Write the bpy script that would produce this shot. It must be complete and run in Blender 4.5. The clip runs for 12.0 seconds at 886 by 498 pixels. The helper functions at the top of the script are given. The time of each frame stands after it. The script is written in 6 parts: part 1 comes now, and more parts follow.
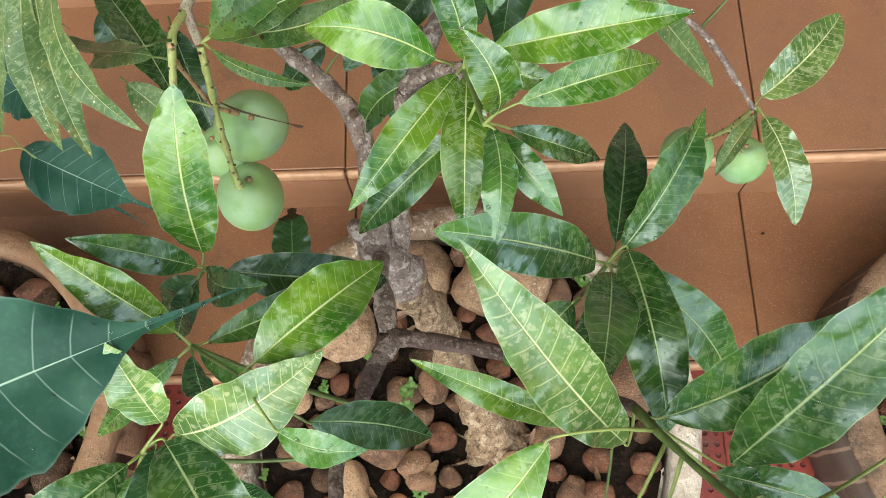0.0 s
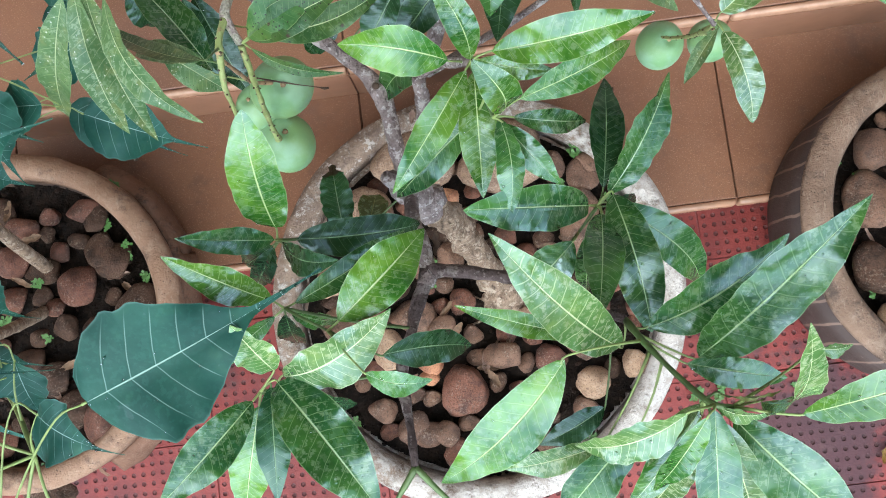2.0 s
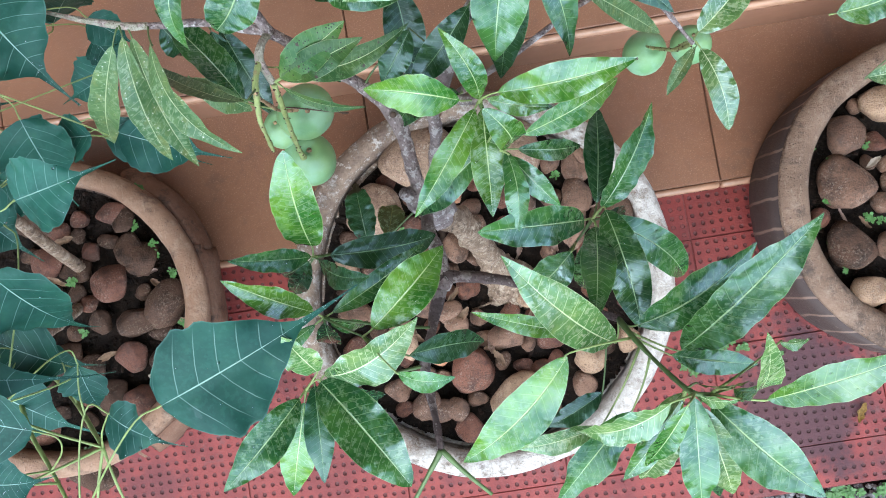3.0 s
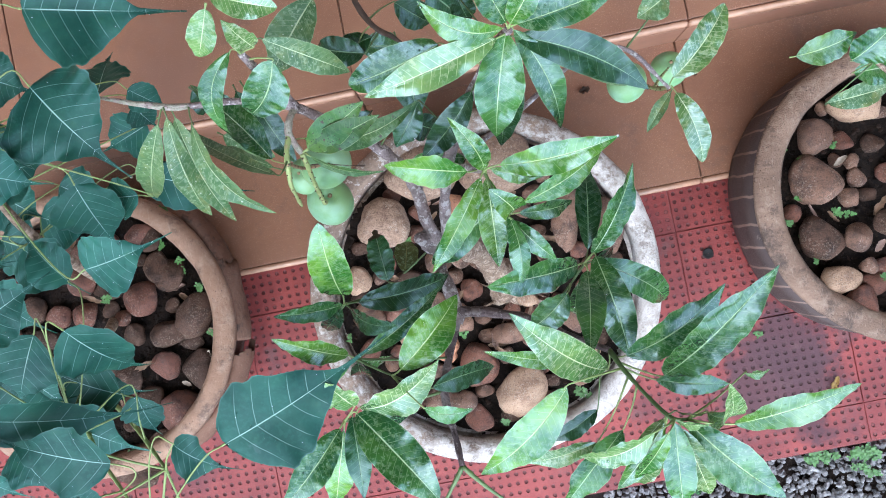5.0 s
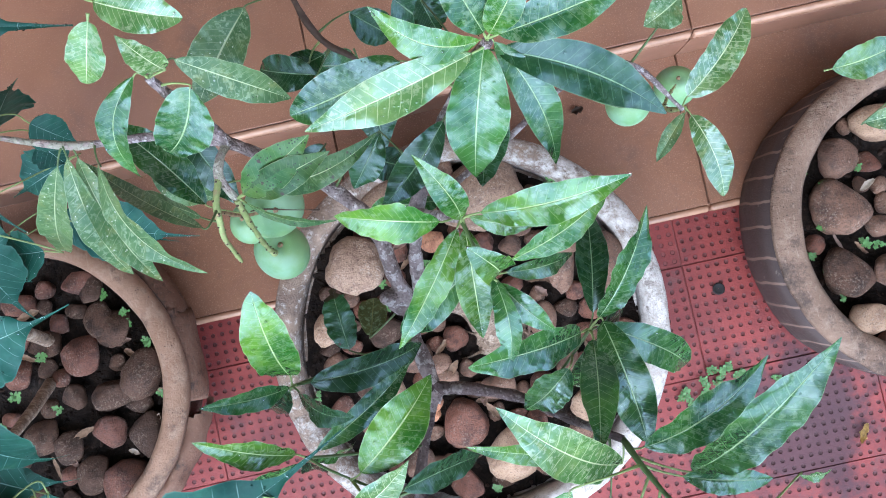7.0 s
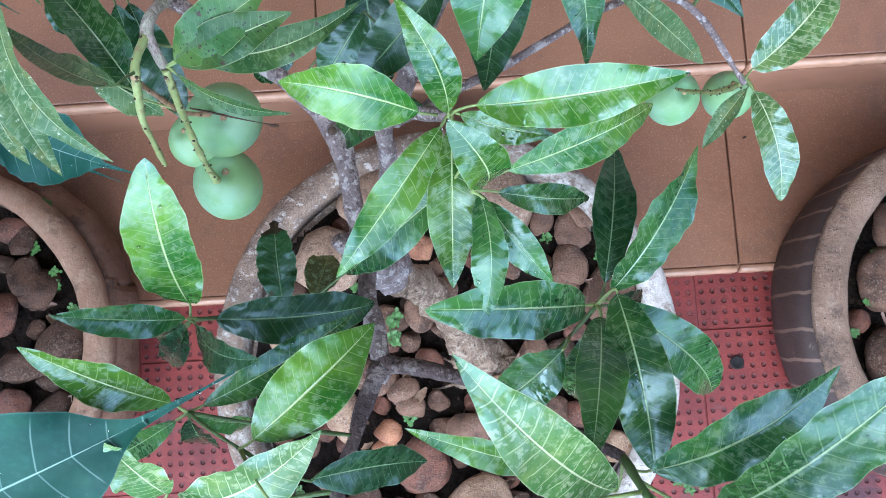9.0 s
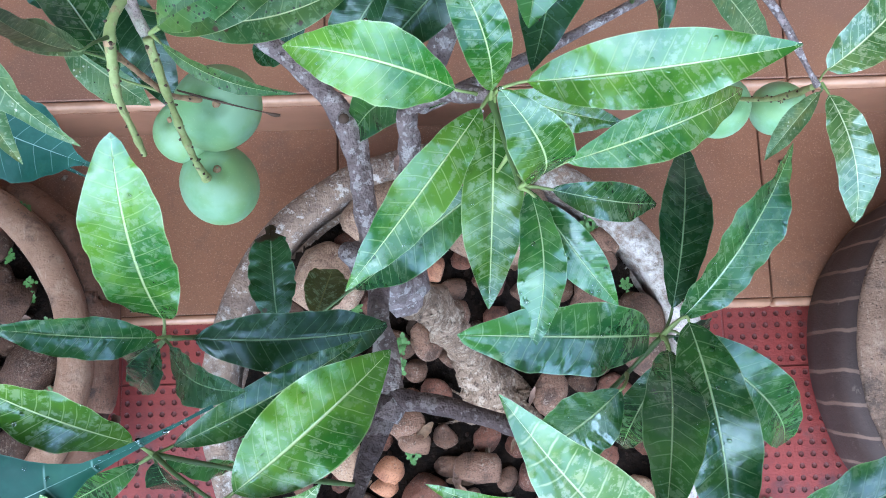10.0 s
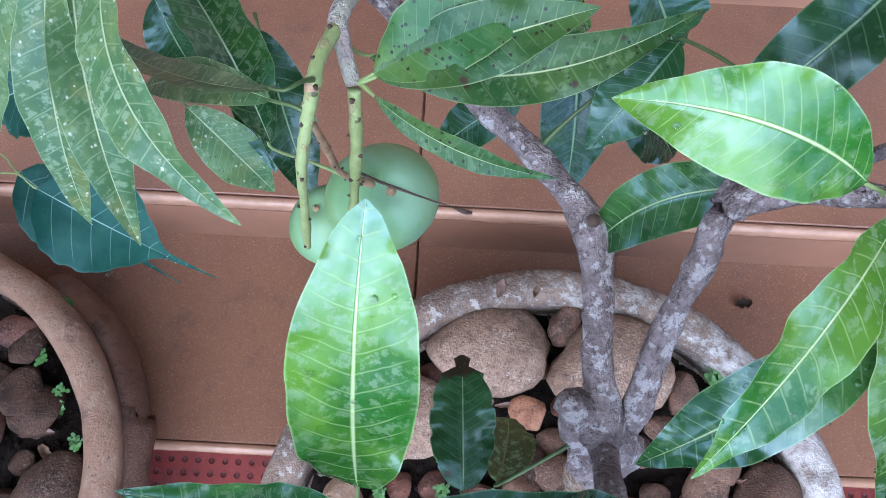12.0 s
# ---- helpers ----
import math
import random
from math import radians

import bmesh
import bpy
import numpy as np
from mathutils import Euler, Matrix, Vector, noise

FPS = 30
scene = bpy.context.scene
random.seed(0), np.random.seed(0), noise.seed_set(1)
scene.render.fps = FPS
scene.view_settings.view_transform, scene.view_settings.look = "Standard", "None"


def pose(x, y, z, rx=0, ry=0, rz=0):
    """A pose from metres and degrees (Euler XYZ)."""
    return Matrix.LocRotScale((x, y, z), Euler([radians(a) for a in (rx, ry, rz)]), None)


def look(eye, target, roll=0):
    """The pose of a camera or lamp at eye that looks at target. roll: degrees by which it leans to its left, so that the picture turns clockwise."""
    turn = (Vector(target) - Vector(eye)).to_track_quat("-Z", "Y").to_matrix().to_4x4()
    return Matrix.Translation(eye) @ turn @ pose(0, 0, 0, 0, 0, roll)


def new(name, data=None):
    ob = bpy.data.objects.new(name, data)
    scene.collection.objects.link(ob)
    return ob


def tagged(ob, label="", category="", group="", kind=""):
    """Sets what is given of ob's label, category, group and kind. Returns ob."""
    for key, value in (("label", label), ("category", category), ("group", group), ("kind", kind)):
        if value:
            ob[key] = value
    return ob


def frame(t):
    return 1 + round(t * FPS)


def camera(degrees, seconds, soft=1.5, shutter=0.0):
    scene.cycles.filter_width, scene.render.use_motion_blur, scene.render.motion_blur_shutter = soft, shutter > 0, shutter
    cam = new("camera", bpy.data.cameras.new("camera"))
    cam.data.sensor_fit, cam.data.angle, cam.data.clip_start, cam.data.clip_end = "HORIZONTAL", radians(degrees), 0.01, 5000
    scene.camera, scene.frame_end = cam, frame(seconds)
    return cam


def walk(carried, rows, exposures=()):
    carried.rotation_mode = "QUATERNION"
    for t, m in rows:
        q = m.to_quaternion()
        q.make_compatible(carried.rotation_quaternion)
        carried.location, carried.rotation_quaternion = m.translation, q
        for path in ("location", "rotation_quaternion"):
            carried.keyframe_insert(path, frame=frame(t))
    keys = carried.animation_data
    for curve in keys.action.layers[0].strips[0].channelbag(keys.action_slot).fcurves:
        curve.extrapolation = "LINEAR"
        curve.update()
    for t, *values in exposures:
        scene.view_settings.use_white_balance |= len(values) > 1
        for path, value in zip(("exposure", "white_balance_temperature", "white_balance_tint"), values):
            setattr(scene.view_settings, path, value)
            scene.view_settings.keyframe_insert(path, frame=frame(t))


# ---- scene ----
cam = camera(53.9, 12.0, soft=0.95)
PATH = [
    (0, (0.162, 0.504, 1.281), (0.086, 1.15, -0.611), -7.0),
    (0.5, (0.16, 0.525, 1.318), (0.083, 1.032, -0.615), -11.2),
    (1, (0.159, 0.545, 1.357), (0.089, 0.959, -0.598), -14.0),
    (1.5, (0.153, 0.554, 1.399), (0.076, 0.841, -0.579), -20.4),
    (2, (0.147, 0.569, 1.437), (0.067, 0.795, -0.549), -25.6),
    (2.5, (0.14, 0.584, 1.483), (0.063, 0.748, -0.509), -32.0),
    (3, (0.137, 0.602, 1.539), (0.062, 0.743, -0.455), -35.8),
    (3.2, (0.141, 0.61, 1.563), (0.064, 0.745, -0.431), -37.7),
    (4.8, (0.135, 0.683, 1.657), (0.057, 0.72, -0.341), -74.2),
    (5, (0.136, 0.69, 1.661), (0.061, 0.718, -0.337), -79.6),
    (5.5, (0.142, 0.711, 1.612), (0.068, 0.713, -0.387), -98.8),
    (6, (0.147, 0.728, 1.579), (0.077, 0.727, -0.42), -102.3),
    (6.5, (0.154, 0.738, 1.53), (0.103, 0.783, -0.469), -60.5),
    (6.7, (0.153, 0.736, 1.515), (0.105, 0.787, -0.484), -55.1),
    (8.5, (0.158, 0.65, 1.345), (0.121, 0.866, -0.643), -13.8),
    (9, (0.158, 0.632, 1.306), (0.126, 0.893, -0.677), -9.2),
    (9.5, (0.162, 0.63, 1.247), (0.126, 0.93, -0.73), -8.7),
    (10, (0.139, 0.637, 1.211), (0.114, 0.961, -0.763), -4.9),
    (10.5, (0.099, 0.646, 1.176), (0.079, 1.0, -0.793), -1.6),
    (11, (0.071, 0.648, 1.128), (0.03, 1.226, -0.786), 0.8),
    (11.5, (0.055, 0.656, 1.101), (0.014, 1.26, -0.806), 2.3),
    (12, (0.02, 0.662, 1.08), (-0.001, 1.277, -0.822), 2.4),
]
EXPOSURES = [(0, 1.32, 8600, 5), (1, 1.38, 7450, 5), (2.5, 1.40, 6350, 5), (5, 1.54, 5950, 10), (8.5, 1.52, 5600, 9), (10.5, 1.50, 5500, 7), (12, 1.44, 5450, 14)]
walk(cam, [(t, look(eye, target, roll)) for t, eye, target, roll in PATH], EXPOSURES)

# ---- light ----
world = bpy.data.worlds.new("overcast_sky")
scene.world = world
world.use_nodes = True
wn = world.node_tree
wn.nodes.clear()
sky = wn.nodes.new("ShaderNodeTexSky")
sky.sky_type = "NISHITA"
sky.sun_disc = False
sky.sun_elevation = radians(58)
sky.sun_rotation = radians(200)
sky.air_density, sky.dust_density, sky.ozone_density = 1.0, 3.0, 1.0
sky_bg = wn.nodes.new("ShaderNodeBackground")
sky_bg.inputs["Strength"].default_value = 0.15
sky_out = wn.nodes.new("ShaderNodeOutputWorld")
cloud = wn.nodes.new("ShaderNodeMix")
cloud.data_type = "RGBA"
cloud.inputs[0].default_value = 0.6
cloud.inputs[7].default_value = (9.8, 11.6, 14.2, 1.0)
wn.links.new(sky.outputs[0], cloud.inputs[6])
wn.links.new(cloud.outputs[2], sky_bg.inputs["Color"])
wn.links.new(sky_bg.outputs[0], sky_out.inputs["Surface"])

sun_data = bpy.data.lights.new("sun", "SUN")
sun_data.energy = 1.0
sun_data.angle = radians(75)
sun_data.color = (1.0, 0.98, 0.95)
sun = new("sun", sun_data)
sun.matrix_world = look((-0.9, -2.8, 3.9), (0.1, 0.6, 0.4))


# ---- materials ----
class Mat:
    """A node material under construction: short calls that add a node and link its inputs."""

    def __init__(self, name):
        self.m = bpy.data.materials.new(name)
        self.m.use_nodes = True
        self.t = self.m.node_tree
        self.t.nodes.clear()
        self.out = self.t.nodes.new("ShaderNodeOutputMaterial")

    def put(self, socket, value):
        if isinstance(value, bpy.types.NodeSocket):
            self.t.links.new(value, socket)
        else:
            if isinstance(value, tuple) and len(value) == 3 and socket.type == "RGBA":
                value = (*value, 1.0)
            socket.default_value = value

    def node(self, kind, **inputs):
        n = self.t.nodes.new(kind)
        for k, v in inputs.items():
            self.put(n.inputs[k.replace("_", " ")], v)
        return n

    def math(self, op, a, b=0.0, c=0.0):
        n = self.t.nodes.new("ShaderNodeMath")
        n.operation = op
        for s, v in zip(n.inputs, (a, b, c)):
            self.put(s, v)
        return n.outputs[0]

    def mix(self, f, a, b, blend="MIX"):
        n = self.t.nodes.new("ShaderNodeMix")
        n.data_type, n.blend_type = "RGBA", blend
        self.put(n.inputs[0], f)
        self.put(n.inputs[6], a)
        self.put(n.inputs[7], b)
        return n.outputs[2]

    def noise(self, vec, scale, detail=4.0, rough=0.55):
        n = self.node("ShaderNodeTexNoise", Scale=scale, Detail=detail, Roughness=rough)
        if vec is not None:
            self.put(n.inputs["Vector"], vec)
        return n.outputs["Fac"]

    def voronoi(self, vec, scale, feature="F1"):
        n = self.t.nodes.new("ShaderNodeTexVoronoi")
        n.feature = feature
        self.put(n.inputs["Scale"], scale)
        if vec is not None:
            self.put(n.inputs["Vector"], vec)
        return n.outputs["Distance"]

    def step(self, x, lo, hi, a=0.0, b=1.0):
        n = self.t.nodes.new("ShaderNodeMapRange")
        n.interpolation_type = "SMOOTHSTEP"
        for s, v in zip(n.inputs, (x, lo, hi, a, b)):
            self.put(s, v)
        return n.outputs[0]

    def place(self):
        return self.t.nodes.new("ShaderNodeNewGeometry").outputs["Position"]

    def local(self):
        return self.t.nodes.new("ShaderNodeTexCoord").outputs["Object"]

    def uv(self):
        n = self.t.nodes.new("ShaderNodeSeparateXYZ")
        self.put(n.inputs[0], self.t.nodes.new("ShaderNodeTexCoord").outputs["UV"])
        return n.outputs[0], n.outputs[1]

    def flat(self):
        m = self.t.nodes.new("ShaderNodeUVMap")
        m.uv_map = "flat"
        n = self.t.nodes.new("ShaderNodeSeparateXYZ")
        self.put(n.inputs[0], m.outputs[0])
        return n.outputs[0], n.outputs[1]

    def rnd(self):
        return self.t.nodes.new("ShaderNodeObjectInfo").outputs["Random"]

    def island(self):
        return self.t.nodes.new("ShaderNodeNewGeometry").outputs["Random Per Island"]

    def bump(self, height, strength=0.3, distance=0.002):
        return self.node("ShaderNodeBump", Strength=strength, Distance=distance, Height=height).outputs[0]

    def shader(self, color, rough, normal=None, spec=0.5, metal=0.0, coat=0.0, ior=1.5, tint=(1.0, 1.0, 1.0)):
        n = self.node("ShaderNodeBsdfPrincipled", Base_Color=color, Roughness=rough, Metallic=metal)
        self.put(n.inputs["Specular IOR Level"], spec)
        self.put(n.inputs["Coat Weight"], coat)
        self.put(n.inputs["IOR"], ior)
        self.put(n.inputs["Specular Tint"], tint)
        n.inputs["Coat Roughness"].default_value = 0.10
        n.inputs["Coat IOR"].default_value = 1.45
        if normal is not None:
            self.put(n.inputs["Normal"], normal)
        return n.outputs[0]

    def done(self, surface):
        self.t.links.new(surface, self.out.inputs["Surface"])
        return self.m


def leaf_material(name, c1, c2, vein, veins=15.0, slope=0.55, speck=0.0, wet=0.8, rough=0.35, blotch=(0.24, 0.33, 0.19), blotches=0.6, glow=0.08, spec=0.68, wob=0.35, fine=0.075, vs=0.30, sheen=0.56, burn=0.0, midw=1.0, rim=0.4, dots=0.0):
    """Waxy leaf: pale midrib, thin side veins and margin, mottling, a patchy film of rain."""
    k = Mat(name)
    u, v = k.uv()
    p = k.place()
    r = k.rnd()
    side = k.math("MULTIPLY", k.math("ABSOLUTE", k.math("SUBTRACT", u, 0.5)), 2.0)
    mid = k.step(side, k.math("MULTIPLY_ADD", v, -0.035 * midw, 0.065 * midw), 0.012 * midw)
    wobble = k.noise(p, 70.0, 2.0)
    fx = k.math("ABSOLUTE", k.flat()[0])
    climb = k.math("MULTIPLY_ADD", k.math("MULTIPLY", fx, fx), 1.6 * slope, k.math("MULTIPLY", fx, slope))
    run = k.math("MULTIPLY", k.math("SUBTRACT", v, climb), veins)
    run = k.math("MULTIPLY_ADD", wobble, wob, run)
    run = k.math("ADD", run, k.math("MULTIPLY", r, 3.0))
    cell = k.math("ABSOLUTE", k.math("SUBTRACT", k.math("FRACT", run), 0.5))
    line = k.math("MULTIPLY", k.step(cell, fine, 0.0), k.step(side, 1.0, 0.6))
    rib = k.step(cell, 0.0, 0.5)
    big = k.noise(p, 24.0, 4.0, 0.6)
    body = k.mix(k.step(big, 0.36, 0.66), c1, c2)
    tone = k.math("MULTIPLY_ADD", r, 0.5, 0.75)
    body = k.mix(1.0, body, k.node("ShaderNodeCombineColor", Red=tone, Green=tone, Blue=tone).outputs[0], "MULTIPLY")
    # pale mottling held between the side veins, finer and coarser
    mott = k.step(k.math("MULTIPLY_ADD", k.noise(p, 600.0, 3.0, 0.65), 0.35, k.noise(p, 230.0, 3.0, 0.55)), 0.66, 0.80)
    mott = k.math("MULTIPLY", mott, k.step(k.noise(p, 22.0, 3.0), 0.36, 0.58, 0.25, 1.0))
    mott = k.math("MULTIPLY", mott, k.step(cell, 0.04, 0.16))
    body = k.mix(k.math("MULTIPLY", mott, blotches), body, blotch)
    yellow = k.step(k.noise(p, 48.0, 4.0, 0.6), 0.54, 0.74, 0.0, 0.16)
    body = k.mix(yellow, body, k.mix(1.0, body, (2.1, 1.45, 0.55), "MULTIPLY"))
    if speck:
        d = k.step(k.math("MULTIPLY_ADD", k.noise(p, 520.0, 3.0), 0.55, k.voronoi(p, 260.0)), 0.50, 0.38)
        gate = k.step(k.noise(p, 60.0, 4.0, 0.65), 0.45, 0.60)
        body = k.mix(k.math("MULTIPLY", k.math("MULTIPLY", d, gate), speck), body, (0.56, 0.60, 0.50))
        d2 = k.step(k.math("MULTIPLY_ADD", k.noise(p, 500.0, 2.0), 0.25, k.voronoi(p, 330.0)), 0.30, 0.22)
        body = k.mix(k.math("MULTIPLY", k.math("MULTIPLY", d2, k.step(k.noise(p, 24.0, 2.0), 0.45, 0.58)), 0.85), body, (0.02, 0.016, 0.010))
        body = k.mix(k.step(k.noise(p, 60.0, 4.0), 0.52, 0.7, 0.0, 0.35), body, (0.24, 0.24, 0.07))
    if dots:
        d3 = k.step(k.math("MULTIPLY_ADD", k.noise(p, 500.0, 2.0), 0.12, k.voronoi(p, 300.0)), 0.31, 0.23)
        d3 = k.math("MULTIPLY", d3, k.step(k.noise(p, 46.0, 3.0), 0.34, 0.50))
        body = k.mix(k.math("MULTIPLY", d3, dots), body, (0.018, 0.016, 0.010))
        big_spot = k.step(k.math("MULTIPLY_ADD", k.noise(p, 300.0, 2.0), 0.20, k.voronoi(p, 62.0)), 0.23, 0.17)
        body = k.mix(k.math("MULTIPLY", big_spot, dots), body, (0.045, 0.022, 0.014))
    body = k.mix(k.math("MULTIPLY", line, vs), body, vein)
    body = k.mix(k.math("MULTIPLY", mid, 0.85), body, vein)
    body = k.mix(k.math("MULTIPLY", k.step(side, 0.955, 1.0), rim), body, vein)
    if burn:
        edge = k.math("MULTIPLY_ADD", k.noise(p, 70.0, 5.0, 0.7), 0.35, v)
        body = k.mix(k.step(edge, 0.98, 1.03, 0.0, burn), body, (0.030, 0.018, 0.012))
        hole = k.step(k.math("MULTIPLY_ADD", k.noise(p, 200.0, 3.0), 0.3, k.voronoi(p, 90.0)), 0.32, 0.26)
        body = k.mix(k.math("MULTIPLY", hole, burn), body, (0.05, 0.032, 0.02))
    # rain film: broad patches with torn edges, broken at the veins, and a few crisp pools
    sheet = k.step(k.math("MULTIPLY_ADD", k.noise(p, 90.0, 3.0, 0.6), 0.35, k.noise(p, 20.0, 3.0, 0.5)), 0.60, 0.70)
    pool = k.step(k.math("MULTIPLY_ADD", k.noise(p, 160.0, 2.0), 0.12, k.noise(p, 32.0, 3.0, 0.5)), 0.735, 0.75)
    film = k.math("MAXIMUM", k.math("MULTIPLY", sheet, sheen), pool)
    film = k.math("MULTIPLY", film, k.step(line, 1.0, 0.0, 0.3, 1.0))
    film = k.math("MULTIPLY", film, wet)
    gloss = k.math("MULTIPLY_ADD", k.noise(p, 130.0, 3.0), 0.16, rough - 0.16)
    gloss = k.math("MAXIMUM", k.math("MULTIPLY_ADD", film, -0.20, gloss), 0.07)
    relief = k.math("MULTIPLY_ADD", rib, 0.05, k.math("MULTIPLY", mid, -0.8))
    relief = k.math("MULTIPLY_ADD", k.noise(p, 34.0, 3.0, 0.5), 1.2, relief)
    relief = k.math("MULTIPLY_ADD", k.noise(p, 150.0, 2.0, 0.5), 0.28, relief)
    # fine rain drops standing on the wet patches
    drop = k.step(k.math("MULTIPLY_ADD", k.noise(p, 420.0, 2.0), 0.35, k.voronoi(p, 210.0)), 0.42, 0.26)
    drop = k.math("MULTIPLY", drop, k.step(k.noise(p, 31.0, 4.0, 0.6), 0.50, 0.62))
    relief = k.math("MULTIPLY_ADD", drop, 0.5 * wet, relief)
    gloss = k.math("MAXIMUM", k.math("MULTIPLY_ADD", drop, -0.18 * wet, gloss), 0.07)
    n = k.bump(relief, 0.55, 0.0012)
    # film raises specular, and its blue tint paints in the sky's sheen
    front = k.shader(body, gloss, n, k.math("MULTIPLY_ADD", film, spec * 0.66, spec * 0.29), ior=1.9, tint=(0.66, 0.87, 1.0))
    back = k.node("ShaderNodeBsdfTranslucent", Color=k.mix(0.5, body, (0.16, 0.36, 0.05)))
    blend = k.node("ShaderNodeMixShader", Fac=glow)
    k.t.links.new(front, blend.inputs[1])
    k.t.links.new(back.outputs[0], blend.inputs[2])
    return k.done(blend.outputs[0])


def stone_material(name, c1, c2, c3, scale=40.0, rough=0.72, lichen=(0.42, 0.35, 0.28), lich=0.5, spec=0.3):
    """Weathered stone: two-tone body, dark pores and dirt, scattered pale lichen grains."""
    k = Mat(name)
    p = k.place()
    base = k.mix(k.math("FRACT", k.math("ADD", k.rnd(), k.island())), c1, c2)
    base = k.mix(k.step(k.noise(p, scale, 6.0, 0.7), 0.42, 0.66), base, c3)
    dirt_shade = k.step(k.noise(p, 26.0, 6.0, 0.75), 0.56, 0.72, 0.0, 0.40)
    base = k.mix(dirt_shade, base, (0.035, 0.024, 0.018))
    grain = k.noise(p, 420.0, 3.0, 0.7)
    base = k.mix(k.step(grain, 0.52, 0.66, 0.0, 0.55), base, (0.030, 0.021, 0.016))
    pale = k.math("MULTIPLY", k.step(k.noise(p, 300.0, 4.0, 0.75), 0.53, 0.60), k.step(k.noise(p, 34.0, 4.0, 0.6), 0.44, 0.60))
    base = k.mix(k.math("MULTIPLY", pale, lich), base, lichen)
    h = k.math("MULTIPLY_ADD", grain, 0.6, k.noise(p, 90.0, 6.0, 0.75))
    return k.done(k.shader(base, k.math("MULTIPLY_ADD", grain, 0.3, rough - 0.2), k.bump(h, 0.8, 0.005), spec))


def bark_material(name, c1, c2, pale, palest=0.6, scale=1.0, cracks=0.22):
    k = Mat(name)
    p = k.place()
    n1 = k.noise(p, 55.0 * scale, 6.0, 0.7)
    base = k.mix(k.step(n1, 0.35, 0.68), c1, c2)
    spots = k.step(k.math("MULTIPLY_ADD", k.noise(p, 300.0, 3.0, 0.6), 0.30, k.noise(p, 62.0 * scale, 4.0, 0.6)), 0.69, 0.74)
    base = k.mix(k.math("MULTIPLY", spots, palest), base, pale)
    specks = k.math("MULTIPLY", k.step(k.voronoi(p, 210.0), 0.30, 0.18), k.step(k.noise(p, 40.0, 2.0), 0.45, 0.6))
    base = k.mix(k.math("MULTIPLY", specks, palest), base, pale)
    fine = k.noise(p, 260.0, 4.0, 0.7)
    base = k.mix(k.step(fine, 0.55, 0.72, 0.0, 0.5), base, (0.03, 0.022, 0.018))
    fibre = k.node("ShaderNodeVectorMath", Vector=p)
    fibre.operation = "MULTIPLY"
    fibre.inputs[1].default_value = (340.0, 260.0, 70.0)
    crack = k.step(k.noise(fibre.outputs[0], 1.0, 4.0, 0.65), 0.56, 0.68)
    base = k.mix(k.math("MULTIPLY", crack, cracks), base, (0.045, 0.032, 0.026))
    h = k.math("MULTIPLY_ADD", crack, -1.2 * cracks, k.math("MULTIPLY_ADD", fine, 0.5, n1))
    return k.done(k.shader(base, 0.8, k.bump(h, 1.0, 0.006), 0.3))


def stalk_material(name):
    """Fruit stalk: pale yellow-green skin, short brown scars and corky dashes."""
    k = Mat(name)
    p = k.place()
    base = k.mix(k.step(k.noise(p, 70.0, 4.0, 0.6), 0.38, 0.66), (0.30, 0.36, 0.15), (0.20, 0.25, 0.085))
    cork = k.step(k.noise(p, 130.0, 5.0, 0.7), 0.54, 0.66, 0.0, 0.7)
    base = k.mix(cork, base, (0.30, 0.21, 0.12))
    scars = k.step(k.math("MULTIPLY_ADD", k.noise(p, 300.0, 2.0), 0.3, k.voronoi(p, 120.0)), 0.36, 0.28)
    base = k.mix(k.math("MULTIPLY", scars, 0.85), base, (0.07, 0.045, 0.03))
    return k.done(k.shader(base, 0.6, k.bump(k.math("ADD", cork, scars), 0.5, 0.002), 0.4))


def plain_material(name, color, rough=0.5, vary=0.25, scale=60.0, spec=0.5):
    k = Mat(name)
    p = k.place()
    dark = tuple(c * (1 - vary) for c in color)
    base = k.mix(k.step(k.noise(p, scale, 4.0, 0.6), 0.35, 0.7), color, dark)
    return k.done(k.shader(base, rough, k.bump(k.noise(p, scale * 4, 3.0), 0.25, 0.001), spec))


def tile_material(name):
    """Speckled terracotta: brown-pink body, dark grit, dusty and damp clouds."""
    k = Mat(name)
    p = k.place()
    base = k.mix(k.step(k.noise(p, 5.0, 4.0, 0.6), 0.35, 0.7), (0.252, 0.122, 0.070), (0.192, 0.088, 0.050))
    base = k.mix(k.step(k.noise(p, 2.6, 5.0, 0.65), 0.50, 0.66, 0.0, 0.55), base, (0.20, 0.105, 0.075))
    base = k.mix(k.step(k.noise(p, 38.0, 5.0, 0.7), 0.52, 0.75, 0.0, 0.35), base, (0.22, 0.10, 0.065))
    grime = k.step(k.noise(p, 7.0, 6.0, 0.75), 0.54, 0.68, 0.0, 0.55)
    base = k.mix(grime, base, (0.135, 0.078, 0.058))
    base = k.mix(k.step(k.noise(p, 520.0, 2.0, 0.7), 0.54, 0.64, 0.0, 0.5), base, (0.15, 0.078, 0.054))
    base = k.mix(k.step(k.noise(p, 460.0, 2.0, 0.7), 0.57, 0.66, 0.0, 0.4), base, (0.48, 0.31, 0.22))
    rough = k.math("MULTIPLY_ADD", k.noise(p, 22.0, 4.0), 0.30, 0.22)
    return k.done(k.shader(base, rough, k.bump(k.noise(p, 260.0, 4.0), 0.15, 0.001), 0.5))


